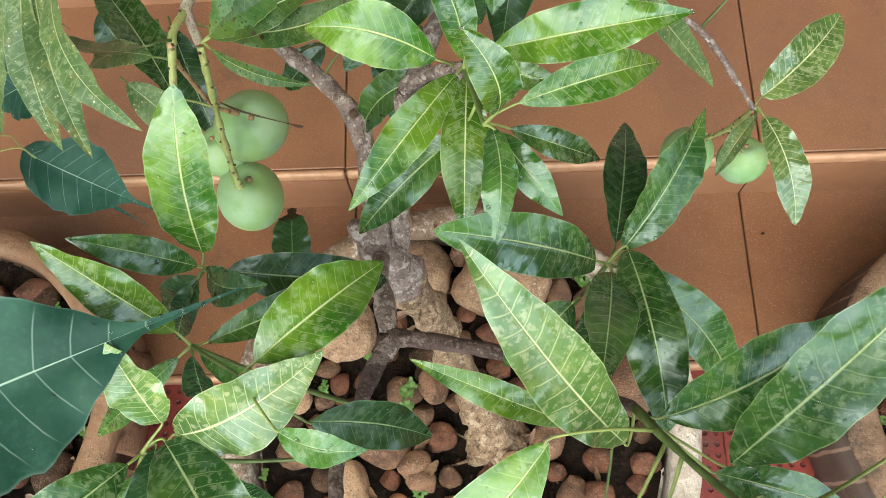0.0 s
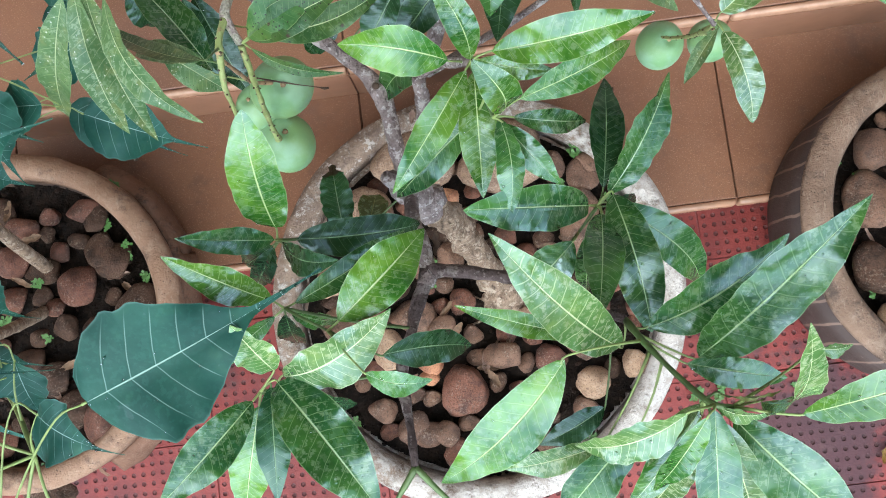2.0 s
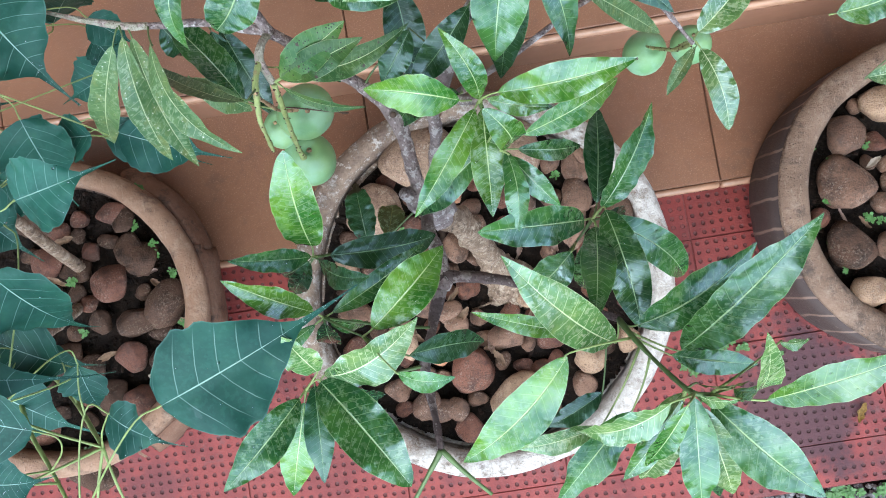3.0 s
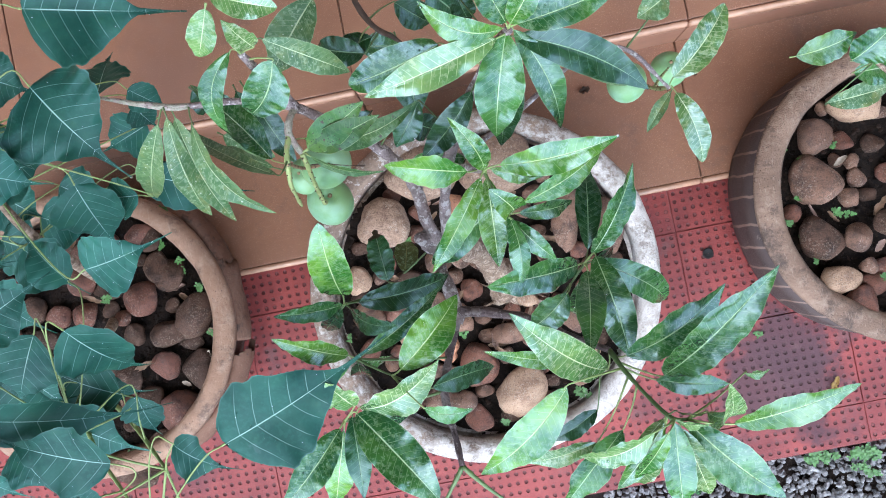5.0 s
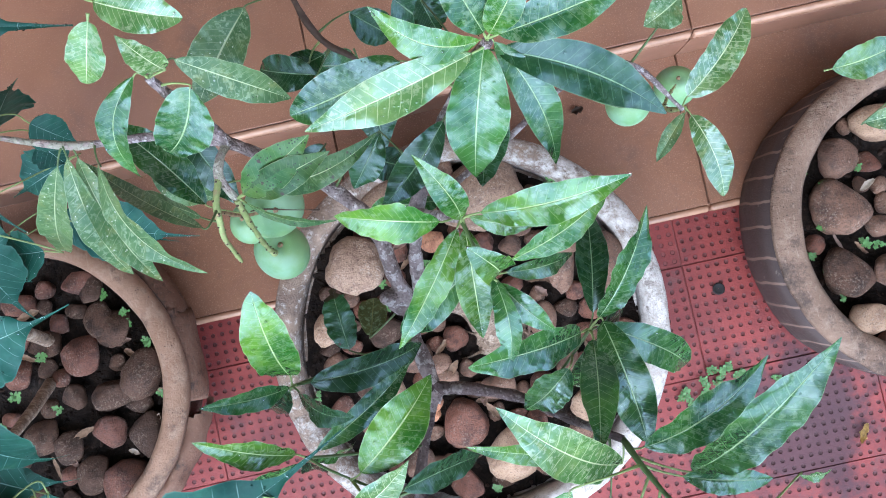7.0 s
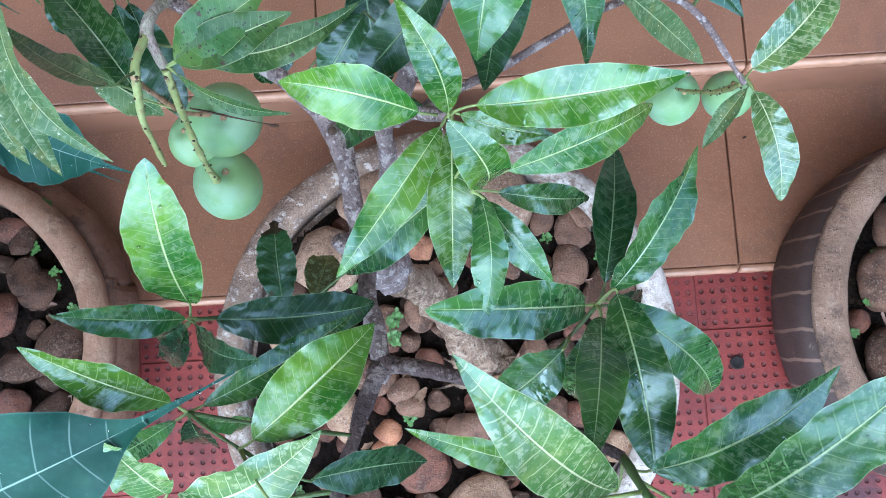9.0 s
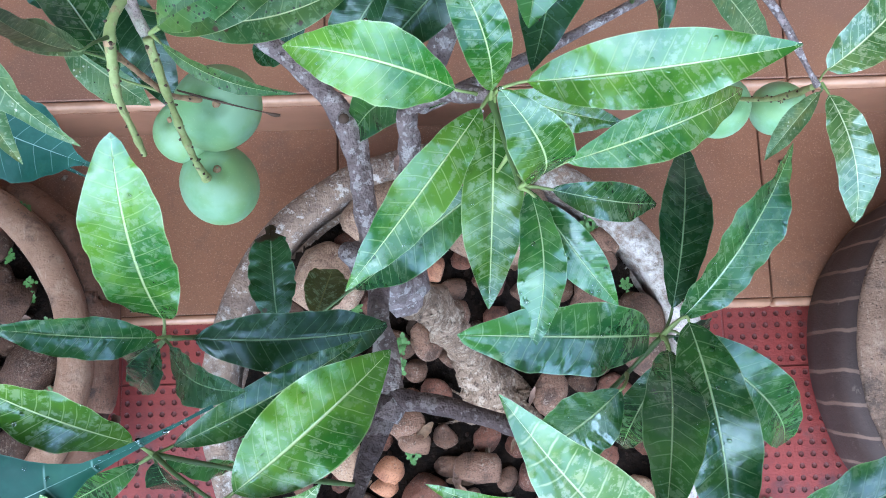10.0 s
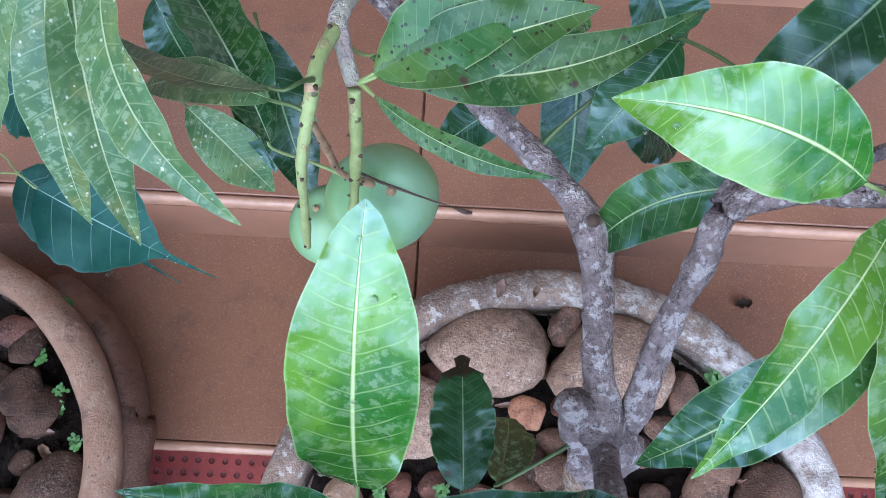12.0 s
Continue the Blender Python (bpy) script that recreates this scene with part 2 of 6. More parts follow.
def red_floor_material(name, dirt_shade=0.0):
    """Red cement, worn pinkish, with dark purple damp stains and grit."""
    k = Mat(name)
    p = k.place()
    base = k.mix(k.step(k.noise(p, 7.0, 5.0, 0.65), 0.36, 0.66), (0.222, 0.040, 0.034), (0.135, 0.025, 0.024))
    base = k.mix(k.step(k.noise(p, 42.0, 6.0, 0.75), 0.53, 0.70, 0.0, 0.55), base, (0.25, 0.062, 0.052))
    damp = k.step(k.noise(p, 4.6, 5.0, 0.66), 0.56, 0.64, 0.0, 0.40)
    spill = k.node("ShaderNodeVectorMath", Vector=p)
    spill.operation = "DISTANCE"
    spill.inputs[1].default_value = (0.66, 0.37, 0.0)
    edge = k.math("MULTIPLY_ADD", k.noise(p, 11.0, 6.0, 0.7), 0.34, spill.outputs["Value"])
    damp = k.math("MAXIMUM", damp, k.step(edge, 0.32, 0.25, 0.0, 0.85))
    base = k.mix(damp, base, (0.048, 0.026, 0.032))
    base = k.mix(k.step(k.noise(p, 15.0, 6.0, 0.75), 0.56, 0.66, 0.0, 0.55), base, (0.10, 0.052, 0.050))
    base = k.mix(k.step(k.noise(p, 330.0, 3.0, 0.7), 0.56, 0.70, 0.0, 0.55), base, (0.10, 0.035, 0.032))
    # dimple copy: dirt and the shade of the recess mixed into the colour
    base = k.mix(dirt_shade, base, (0.040, 0.018, 0.018))
    rough = k.math("MULTIPLY_ADD", k.noise(p, 12.0, 5.0), 0.40, 0.30)
    rough = k.math("MULTIPLY_ADD", damp, 0.15, rough)
    return k.done(k.shader(base, rough, k.bump(k.noise(p, 300.0, 4.0), 0.45, 0.002), 0.3))


def pot_material(name, c1, c2, stain, pale, paleness):
    """Fired clay: smooth body rubbed pale along the rim, dark damp stains, short scratches and pits."""
    k = Mat(name)
    p = k.place()
    base = k.mix(k.step(k.noise(p, 8.0, 5.0, 0.6), 0.35, 0.68), c1, c2)
    base = k.mix(k.step(k.noise(p, 34.0, 6.0, 0.72), 0.48, 0.70, 0.0, paleness), base, pale)
    base = k.mix(k.step(k.noise(p, 15.0, 6.0, 0.75), 0.50, 0.66, 0.0, 0.85), base, stain)
    scratch = k.node("ShaderNodeVectorMath", Vector=p)
    scratch.operation = "MULTIPLY"
    scratch.inputs[1].default_value = (420.0, 60.0, 300.0)
    base = k.mix(k.step(k.noise(scratch.outputs[0], 1.0, 3.0, 0.6), 0.60, 0.68, 0.0, 0.35), base, pale)
    pits = k.math("MULTIPLY", k.step(k.voronoi(p, 170.0), 0.22, 0.12), k.step(k.noise(p, 26.0, 3.0), 0.48, 0.62))
    base = k.mix(k.math("MULTIPLY", pits, 0.7), base, (0.05, 0.034, 0.026))
    fine = k.noise(p, 300.0, 4.0, 0.7)
    base = k.mix(k.step(fine, 0.54, 0.70, 0.0, 0.25), base, (0.08, 0.055, 0.042))
    h = k.math("MULTIPLY_ADD", fine, 0.4, k.noise(p, 60.0, 6.0, 0.7))
    h = k.math("MULTIPLY_ADD", pits, -0.5, h)
    return k.done(k.shader(base, 0.75, k.bump(h, 0.8, 0.005), 0.35))


def whitewash_material(name):
    """Limewash worn back to brown cement: nearly whole on one side of the planter, mostly gone on the other."""
    k = Mat(name)
    p = k.place()
    n = k.node("ShaderNodeSeparateXYZ")
    k.put(n.inputs[0], p)
    kept = k.math("MULTIPLY_ADD", n.outputs[0], 0.55, k.math("MULTIPLY", n.outputs[1], -0.45))
    kept = k.math("ADD", kept, 0.62)
    base = k.mix(k.step(k.noise(p, 22.0, 5.0, 0.7), 0.38, 0.64), (0.26, 0.185, 0.135), (0.15, 0.105, 0.080))
    coat = k.step(k.math("MULTIPLY_ADD", k.noise(p, 48.0, 7.0, 0.80), 1.5, kept), 0.98, 1.26)
    white = k.mix(k.step(k.noise(p, 60.0, 5.0, 0.7), 0.40, 0.66), (0.58, 0.55, 0.51), (0.38, 0.34, 0.30))
    base = k.mix(k.math("MULTIPLY", coat, 0.82), base, white)
    base = k.mix(k.step(k.noise(p, 19.0, 6.0, 0.78), 0.57, 0.66, 0.0, 0.7), base, (0.13, 0.095, 0.075))
    base = k.mix(k.step(k.noise(p, 90.0, 5.0, 0.7), 0.56, 0.64, 0.0, 0.55), base, (0.62, 0.58, 0.53))
    fine = k.noise(p, 260.0, 4.0, 0.7)
    base = k.mix(k.step(fine, 0.56, 0.68, 0.0, 0.4), base, (0.12, 0.09, 0.075))
    h = k.math("MULTIPLY_ADD", fine, 0.5, k.math("MULTIPLY_ADD", coat, 0.3, k.noise(p, 60.0, 6.0, 0.7)))
    return k.done(k.shader(base, 0.85, k.bump(h, 0.9, 0.006), 0.3))


def streaked_material(name):
    """Dark clay side: near-black wet blocks between pale vertical streaks, dusty towards random spots."""
    k = Mat(name)
    p = k.place()
    n = k.node("ShaderNodeSeparateXYZ")
    at = k.node("ShaderNodeVectorMath")
    at.operation = "SUBTRACT"
    k.put(at.inputs[0], p)
    k.put(at.inputs[1], (0.858, 0.674, 0.0))
    k.put(n.inputs[0], at.outputs[0])
    ang = k.math("ARCTAN2", n.outputs[1], n.outputs[0])
    wob = k.math("MULTIPLY_ADD", k.noise(p, 9.0, 2.0), 0.07, ang)
    f = k.math("ABSOLUTE", k.math("SUBTRACT", k.math("FRACT", k.math("MULTIPLY", wob, 6.4)), 0.5))
    stripe = k.step(k.math("MULTIPLY_ADD", k.noise(p, 50.0, 4.0), 0.06, f), 0.11, 0.065)
    base = k.mix(k.noise(p, 30.0, 5.0, 0.7), (0.030, 0.020, 0.018), (0.062, 0.038, 0.032))
    base = k.mix(k.math("MULTIPLY", stripe, 0.85), base, (0.19, 0.125, 0.095))
    base = k.mix(k.step(k.noise(p, 45.0, 6.0, 0.75), 0.60, 0.70, 0.0, 0.4), base, (0.24, 0.19, 0.16))
    return k.done(k.shader(base, 0.65, k.bump(k.noise(p, 140.0, 5.0, 0.7), 0.4, 0.003), 0.4))


def soil_material(name):
    k = Mat(name)
    p = k.place()
    base = k.mix(k.step(k.noise(p, 60.0, 6.0, 0.75), 0.38, 0.65), (0.009, 0.006, 0.005), (0.028, 0.018, 0.013))
    base = k.mix(k.step(k.noise(p, 200.0, 4.0, 0.7), 0.60, 0.72, 0.0, 0.6), base, (0.07, 0.046, 0.033))
    base = k.mix(k.step(k.island(), 0.55, 1.0, 0.0, 0.5), base, (0.085, 0.050, 0.034))
    return k.done(k.shader(base, 0.92, k.bump(k.noise(p, 150.0, 6.0, 0.75), 1.0, 0.01), 0.2))


def mango_material(name):
    k = Mat(name)
    p = k.place()
    base = k.mix(k.step(k.noise(p, 16.0, 3.0), 0.35, 0.7), (0.135, 0.285, 0.125), (0.22, 0.36, 0.145))
    dots = k.step(k.voronoi(p, 420.0), 0.16, 0.08)
    base = k.mix(k.math("MULTIPLY", dots, 0.35), base, (0.38, 0.50, 0.26))
    bloom = k.step(k.noise(p, 30.0, 4.0, 0.6), 0.40, 0.66, 0.0, 0.55)
    base = k.mix(bloom, base, (0.26, 0.43, 0.31))
    return k.done(k.shader(base, 0.48, k.bump(dots, 0.06, 0.0006), 0.4))


GREENS = {
    "fresh": leaf_material("leaf_fresh", (0.019, 0.088, 0.010), (0.080, 0.182, 0.019), (0.44, 0.55, 0.26), blotches=0.42),
    "green": leaf_material("leaf_green", (0.011, 0.060, 0.014), (0.042, 0.128, 0.024), (0.32, 0.44, 0.22), blotches=0.36),
    # dark green kind whose colour also carries the shade under the canopy
    "dark": leaf_material("leaf_dark_shaded", (0.008, 0.038, 0.014), (0.018, 0.062, 0.020), (0.20, 0.31, 0.17), wet=0.5, spec=0.6, blotches=0.18, blotch=(0.13, 0.21, 0.12)),
    "burnt": leaf_material("leaf_burnt", (0.014, 0.060, 0.020), (0.030, 0.095, 0.030), (0.20, 0.30, 0.16), wet=0.7, burn=1.0, blotches=0.08, spec=0.6, sheen=0.25),
    "young": leaf_material("leaf_young", (0.058, 0.138, 0.036), (0.120, 0.215, 0.064), (0.56, 0.63, 0.36), blotch=(0.40, 0.46, 0.28), blotches=0.50, vs=0.5, sheen=0.7),
    "spotted": leaf_material("leaf_spotted", (0.046, 0.104, 0.036), (0.095, 0.165, 0.062), (0.42, 0.50, 0.29), speck=0.9, wet=0.3, rough=0.46, spec=0.38),
    "bodhi": leaf_material("leaf_bodhi", (0.010, 0.052, 0.039), (0.018, 0.078, 0.056), (0.27, 0.43, 0.37), veins=9.5, slope=0.42, midw=0.36, fine=0.038, vs=0.36, rim=0.15, sheen=0.20, wet=0.4, rough=0.50, blotches=0.1, blotch=(0.05, 0.17, 0.13), spec=0.24, wob=0.06),
    "dotted": leaf_material("leaf_dotted", (0.026, 0.080, 0.020), (0.060, 0.122, 0.028), (0.40, 0.48, 0.25), dots=1.0, vs=0.14, wet=0.3, rough=0.48, spec=0.3, blotches=0.25),
    "withered": leaf_material("leaf_withered", (0.055, 0.060, 0.016), (0.085, 0.085, 0.022), (0.22, 0.22, 0.08), speck=0.3, wet=0.2, rough=0.5, spec=0.4),
}
M_TILE = tile_material("glazed_terracotta_tile")
M_EDGE = plain_material("tile_bullnose", (0.45, 0.26, 0.17), 0.25, 0.25, 30.0)
M_RISER = plain_material("riser_tile", (0.30, 0.15, 0.092), 0.35, 0.2, 12.0)
M_RED = red_floor_material("red_cement_tile")
# darker red cement for dimple bottoms, recess shade included in its colour
M_DIMPLE = red_floor_material("dimple_dirt_shade", 0.65)
M_REDGROUT = plain_material("red_floor_grout", (0.17, 0.052, 0.048), 0.9, 0.3)
M_POT_GREY = whitewash_material("whitewashed_cement")
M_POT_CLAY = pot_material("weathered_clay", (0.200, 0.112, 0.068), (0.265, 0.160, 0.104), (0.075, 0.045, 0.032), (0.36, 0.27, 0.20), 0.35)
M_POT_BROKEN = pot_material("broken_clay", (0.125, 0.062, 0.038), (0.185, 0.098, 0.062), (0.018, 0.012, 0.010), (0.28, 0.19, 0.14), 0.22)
M_POT_DARK = pot_material("dark_brown_clay", (0.060, 0.038, 0.028), (0.10, 0.060, 0.042), (0.018, 0.012, 0.010), (0.17, 0.11, 0.08), 0.2)
M_POT_STAINED = pot_material("stained_brown_clay", (0.135, 0.084, 0.056), (0.215, 0.138, 0.094), (0.045, 0.030, 0.024), (0.34, 0.26, 0.20), 0.45)
M_POT_SIDE = streaked_material("streaked_dark_clay")
M_SOIL = soil_material("wet_soil")
M_STONE = stone_material("river_stone_brown", (0.125, 0.066, 0.042), (0.215, 0.120, 0.078), (0.075, 0.042, 0.030), lich=0.35)
M_STONE_SAND = stone_material("river_stone_sandy", (0.29, 0.185, 0.122), (0.33, 0.22, 0.15), (0.19, 0.115, 0.078), 90.0, lichen=(0.50, 0.42, 0.34), lich=0.6)
M_STONE_PALE = stone_material("river_stone_pale", (0.3499, 0.225, 0.1423), (0.4082, 0.27, 0.1758), (0.2333, 0.1395, 0.08789))
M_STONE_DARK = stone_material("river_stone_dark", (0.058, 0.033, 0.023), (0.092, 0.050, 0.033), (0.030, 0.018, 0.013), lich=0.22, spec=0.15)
M_STONE_RED = stone_material("river_stone_red", (0.115, 0.045, 0.029), (0.185, 0.076, 0.047), (0.062, 0.028, 0.020), lich=0.25)
M_BRICK = stone_material("broken_brick", (0.40, 0.18, 0.095), (0.44, 0.21, 0.115), (0.24, 0.10, 0.055), lich=0.25)
M_GRAVEL = stone_material("grey_gravel", (0.17, 0.165, 0.165), (0.34, 0.33, 0.325), (0.11, 0.105, 0.105), 20.0, lich=0.2)
M_BARK = bark_material("mango_bark", (0.185, 0.145, 0.142), (0.33, 0.275, 0.268), (0.58, 0.545, 0.54), 0.66, 1.6)
M_TRUNK = bark_material("trunk_bark", (0.16, 0.105, 0.070), (0.33, 0.235, 0.165), (0.48, 0.39, 0.30), 0.6, 1.6, 0.6)
M_TWIG = bark_material("dark_twig_bark", (0.070, 0.050, 0.051), (0.140, 0.105, 0.102), (0.32, 0.28, 0.27), 0.5)
M_STEM = plain_material("green_stem", (0.085, 0.145, 0.045), 0.5, 0.35, 90.0)
M_STALK = stalk_material("mango_stalk")
M_SHOOT = bark_material("pale_shoot_bark", (0.30, 0.29, 0.22), (0.42, 0.40, 0.33), (0.40, 0.30, 0.30), 0.6, 1.6)
M_PETIOLE = plain_material("pale_petiole", (0.22, 0.30, 0.10), 0.5, 0.3, 90.0)
M_RUST = plain_material("rusty_stalk", (0.38, 0.25, 0.14), 0.7, 0.5, 160.0)
M_BROWN = plain_material("dry_brown", (0.075, 0.045, 0.03), 0.8, 0.4, 150.0)
M_MANGO = mango_material("unripe_mango_skin")
M_WEED = plain_material("weed_green", (0.075, 0.185, 0.045), 0.5, 0.4, 120.0)
M_DEAD = plain_material("dead_leaf_ochre", (0.42, 0.26, 0.07), 0.6, 0.6, 120.0)
M_PALE_SCRAP = plain_material("pale_dry_leaf", (0.48, 0.40, 0.32), 0.8, 0.3, 150.0)
M_PINK_SCRAP = plain_material("pinkish_dry_leaf", (0.36, 0.24, 0.19), 0.7, 0.3, 150.0)
M_HOLE = plain_material("black_hole", (0.008, 0.007, 0.007), 0.9, 0.3)
M_LITTER = plain_material("dry_leaf_litter", (0.30, 0.19, 0.12), 0.8, 0.5, 120.0)
M_PLASTER = plain_material("house_plaster", (0.42, 0.32, 0.25), 0.85, 0.15, 4.0)

_w = Mat("rain_water")
_g = _w.node("ShaderNodeBsdfPrincipled", Base_Color=(1.0, 1.0, 1.0), Roughness=0.02, IOR=1.33)
_g.inputs["Transmission Weight"].default_value = 1.0
M_WATER = _w.done(_g.outputs[0])


# ---- building helpers ----
def link_mesh(name, bm, material, smooth=True):
    me = bpy.data.meshes.new(name)
    bm.to_mesh(me)
    bm.free()
    if smooth:
        me.polygons.foreach_set("use_smooth", [True] * len(me.polygons))
    me.materials.append(material)
    return new(name, me)


def part(name, bm, material, parent, label="", smooth=True):
    ob = link_mesh(name, bm, material, smooth)
    ob.parent = parent
    ob.matrix_parent_inverse = parent.matrix_world.inverted()
    return tagged(ob, label)


def holder(name, at, label, category, group="", kind=""):
    ob = new(name)
    ob.location = at
    ob.matrix_world = Matrix.Translation(at)
    return tagged(ob, label, category, group, kind)


def box_bm(x0, x1, y0, y1, z0, z1, bevel=0.0, segments=2):
    bm = bmesh.new()
    bmesh.ops.create_cube(bm, size=1.0, matrix=Matrix.Translation(((x0 + x1) / 2, (y0 + y1) / 2, (z0 + z1) / 2)) @ Matrix.Diagonal((x1 - x0, y1 - y0, z1 - z0, 1)))
    if bevel:
        bmesh.ops.bevel(bm, geom=list(bm.edges), offset=bevel, segments=segments, affect="EDGES", profile=0.5)
    return bm


def spin(bm, m):
    bmesh.ops.transform(bm, matrix=m, verts=bm.verts)
    return bm


def smooth_path(points, per=6):
    """A Catmull-Rom line through points of (x, y, z, radius)."""
    pts = [np.array(p, float) for p in points]
    pts = [2 * pts[0] - pts[1]] + pts + [2 * pts[-1] - pts[-2]]
    line = []
    for i in range(1, len(pts) - 2):
        a, b, c, d = pts[i - 1:i + 3]
        for j in range(per):
            s = j / per
            line.append(0.5 * (2 * b + (c - a) * s + (2 * a - 5 * b + 4 * c - d) * s ** 2 + (3 * b - a - 3 * c + d) * s ** 3))
    line.append(pts[-2])
    return line


def tube_bm(points, sides=8, lumpy=0.0, per=6, bm=None, seed=0):
    bm = bm or bmesh.new()
    line = smooth_path(points, per)
    rings = []
    ref = Vector((0.31, 0.17, 0.93))
    for i, q in enumerate(line):
        a, b = line[max(i - 1, 0)][:3], line[min(i + 1, len(line) - 1)][:3]
        d = Vector(b - a).normalized()
        x = d.cross(ref)
        x = x.normalized() if x.length > 1e-4 else Vector((1, 0, 0))
        y = d.cross(x)
        ring = []
        for k in range(sides):
            w = 2 * math.pi * k / sides
            dirn = x * math.cos(w) + y * math.sin(w)
            r = max(q[3], 0.0003)
            at = Vector(q[:3]) + dirn * r
            if lumpy:
                at += dirn * r * lumpy * (noise.noise(at * 45 + Vector((seed, 0, 0))) + 0.5 * noise.noise(at * 130))
            ring.append(bm.verts.new(at))
        rings.append(ring)
    for r0, r1 in zip(rings, rings[1:]):
        for k in range(sides):
            bm.faces.new((r0[k], r0[(k + 1) % sides], r1[(k + 1) % sides], r1[k]))
    bm.faces.new(rings[0][::-1])
    bm.faces.new(rings[-1])
    return bm


def lathe_bm(profile, sides=96, wobble=0.0, seed=0.0, closed=True):
    bm = bmesh.new()
    rings = []
    for r, h in profile:
        ring = []
        for k in range(sides):
            w = 2 * math.pi * k / sides
            d = Vector((math.cos(w), math.sin(w), 0))
            at = d * r + Vector((0, 0, h))
            g = noise.noise(at * 7 + Vector((seed, 0, 0))) + 0.45 * noise.noise(at * 28 + Vector((0, seed, 0)))
            ring.append(bm.verts.new(at + d * g * wobble + Vector((0, 0, 0.5 * wobble * noise.noise(at * 18 + Vector((0, 0, seed)))))))
        rings.append(ring)
    pairs = list(zip(rings, rings[1:] + rings[:1])) if closed else list(zip(rings, rings[1:]))
    for a, b in pairs:
        for k in range(sides):
            bm.faces.new((a[k], a[(k + 1) % sides], b[(k + 1) % sides], b[k]))
    return bm


# ---- ground, red floor, steps ----
def ground():
    bm = bmesh.new()
    bmesh.ops.create_grid(bm, x_segments=40, y_segments=40, size=60.0)
    spin(bm, Matrix.Translation((0, 0, -0.075)))
    return tagged(link_mesh("ground", bm, M_SOIL), "bare dark earth under grey gravel", "ground", kind="structure")


def gravel():
    """Thousands of small broken stones, six shapes turned and scaled, as one mesh."""
    shapes = []
    for q in range(6):
        bm = bmesh.new()
        bmesh.ops.create_icosphere(bm, subdivisions=1, radius=1.0)
        co = [v.co * (1 + 0.30 * noise.noise(v.co * 1.7 + Vector((q * 9, q * 5, 0)))) for v in bm.verts]
        shapes.append((co, [tuple(v.index for v in f.verts) for f in bm.faces]))
        bm.free()
    rng = random.Random(4)
    verts, faces = [], []
    for _ in range(4200):
        x, y = rng.uniform(0.3, 1.4), rng.uniform(-0.06, 0.203)
        s = rng.uniform(0.0028, 0.0085)
        m = Matrix.Translation((x, y, -0.068 + rng.uniform(0, 0.016))) @ Euler((rng.uniform(0, 6), rng.uniform(0, 6), rng.uniform(0, 6))).to_matrix().to_4x4() @ Matrix.Diagonal((s * rng.uniform(0.8, 1.5), s, s * rng.uniform(0.55, 0.9), 1))
        co, fs = rng.choice(shapes)
        k0 = len(verts)
        verts += [tuple(m @ c) for c in co]
        faces += [tuple(k0 + i for i in f) for f in fs]
    me = bpy.data.meshes.new("gravel")
    me.from_pydata(verts, [], faces)
    me.materials.append(M_GRAVEL)
    return tagged(new("gravel", me), "loose grey gravel beside the red floor", "gravel", kind="stuff")


FLOOR_TURN = Matrix.Rotation(radians(1.3), 4, "Z")


def dimpled_tile(w, d, nx, ny):
    """A cement tile whose face is a grid of small round dimples, dirt and shade painted in their bottoms."""
    me = bpy.data.meshes.new("tile")
    verts, faces, dirt_shade = [], [], []
    g, e = 0.0006, 0.0010
    x0, y0, x1, y1 = g + e, g + e, w - g - e, d - g - e
    cw, ch = (x1 - x0) / nx, (y1 - y0) / ny
    around = [(1, 0), (1, 1), (0, 1), (-1, 1), (-1, 0), (-1, -1), (0, -1), (1, -1)]
    for i in range(nx):
        for j in range(ny):
            cx, cy, k0 = x0 + (i + 0.5) * cw, y0 + (j + 0.5) * ch, len(verts)
            verts += [(cx + a * cw / 2, cy + b * ch / 2, 0.0) for a, b in around]
            for r, h in ((0.0040, 0.0), (0.0031, -0.0012), (0.0017, -0.0018)):
                verts += [(cx + r * math.cos(q * math.pi / 4), cy + r * math.sin(q * math.pi / 4), h) for q in range(8)]
            for ring in range(3):
                a, b = k0 + 8 * ring, k0 + 8 * ring + 8
                for q in range(8):
                    if ring:
                        dirt_shade.append(len(faces))
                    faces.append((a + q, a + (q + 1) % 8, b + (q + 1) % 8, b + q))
            dirt_shade.append(len(faces))
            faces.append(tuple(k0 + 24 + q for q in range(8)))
    k0 = len(verts)
    for m, h in ((0.0, 0.0), (e, -0.0016), (e, -0.012)):
        verts += [(x0 - m, y0 - m, h), (x1 + m, y0 - m, h), (x1 + m, y1 + m, h), (x0 - m, y1 + m, h)]
    for ring in range(2):
        for q in range(4):
            a, b = k0 + 4 * ring, k0 + 4 * ring + 4
            faces.append((a + (q + 1) % 4, a + q, b + q, b + (q + 1) % 4))
    me.from_pydata(verts, [], faces)
    me.materials.append(M_RED)
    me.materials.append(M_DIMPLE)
    for i in dirt_shade:
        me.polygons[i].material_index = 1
    return me


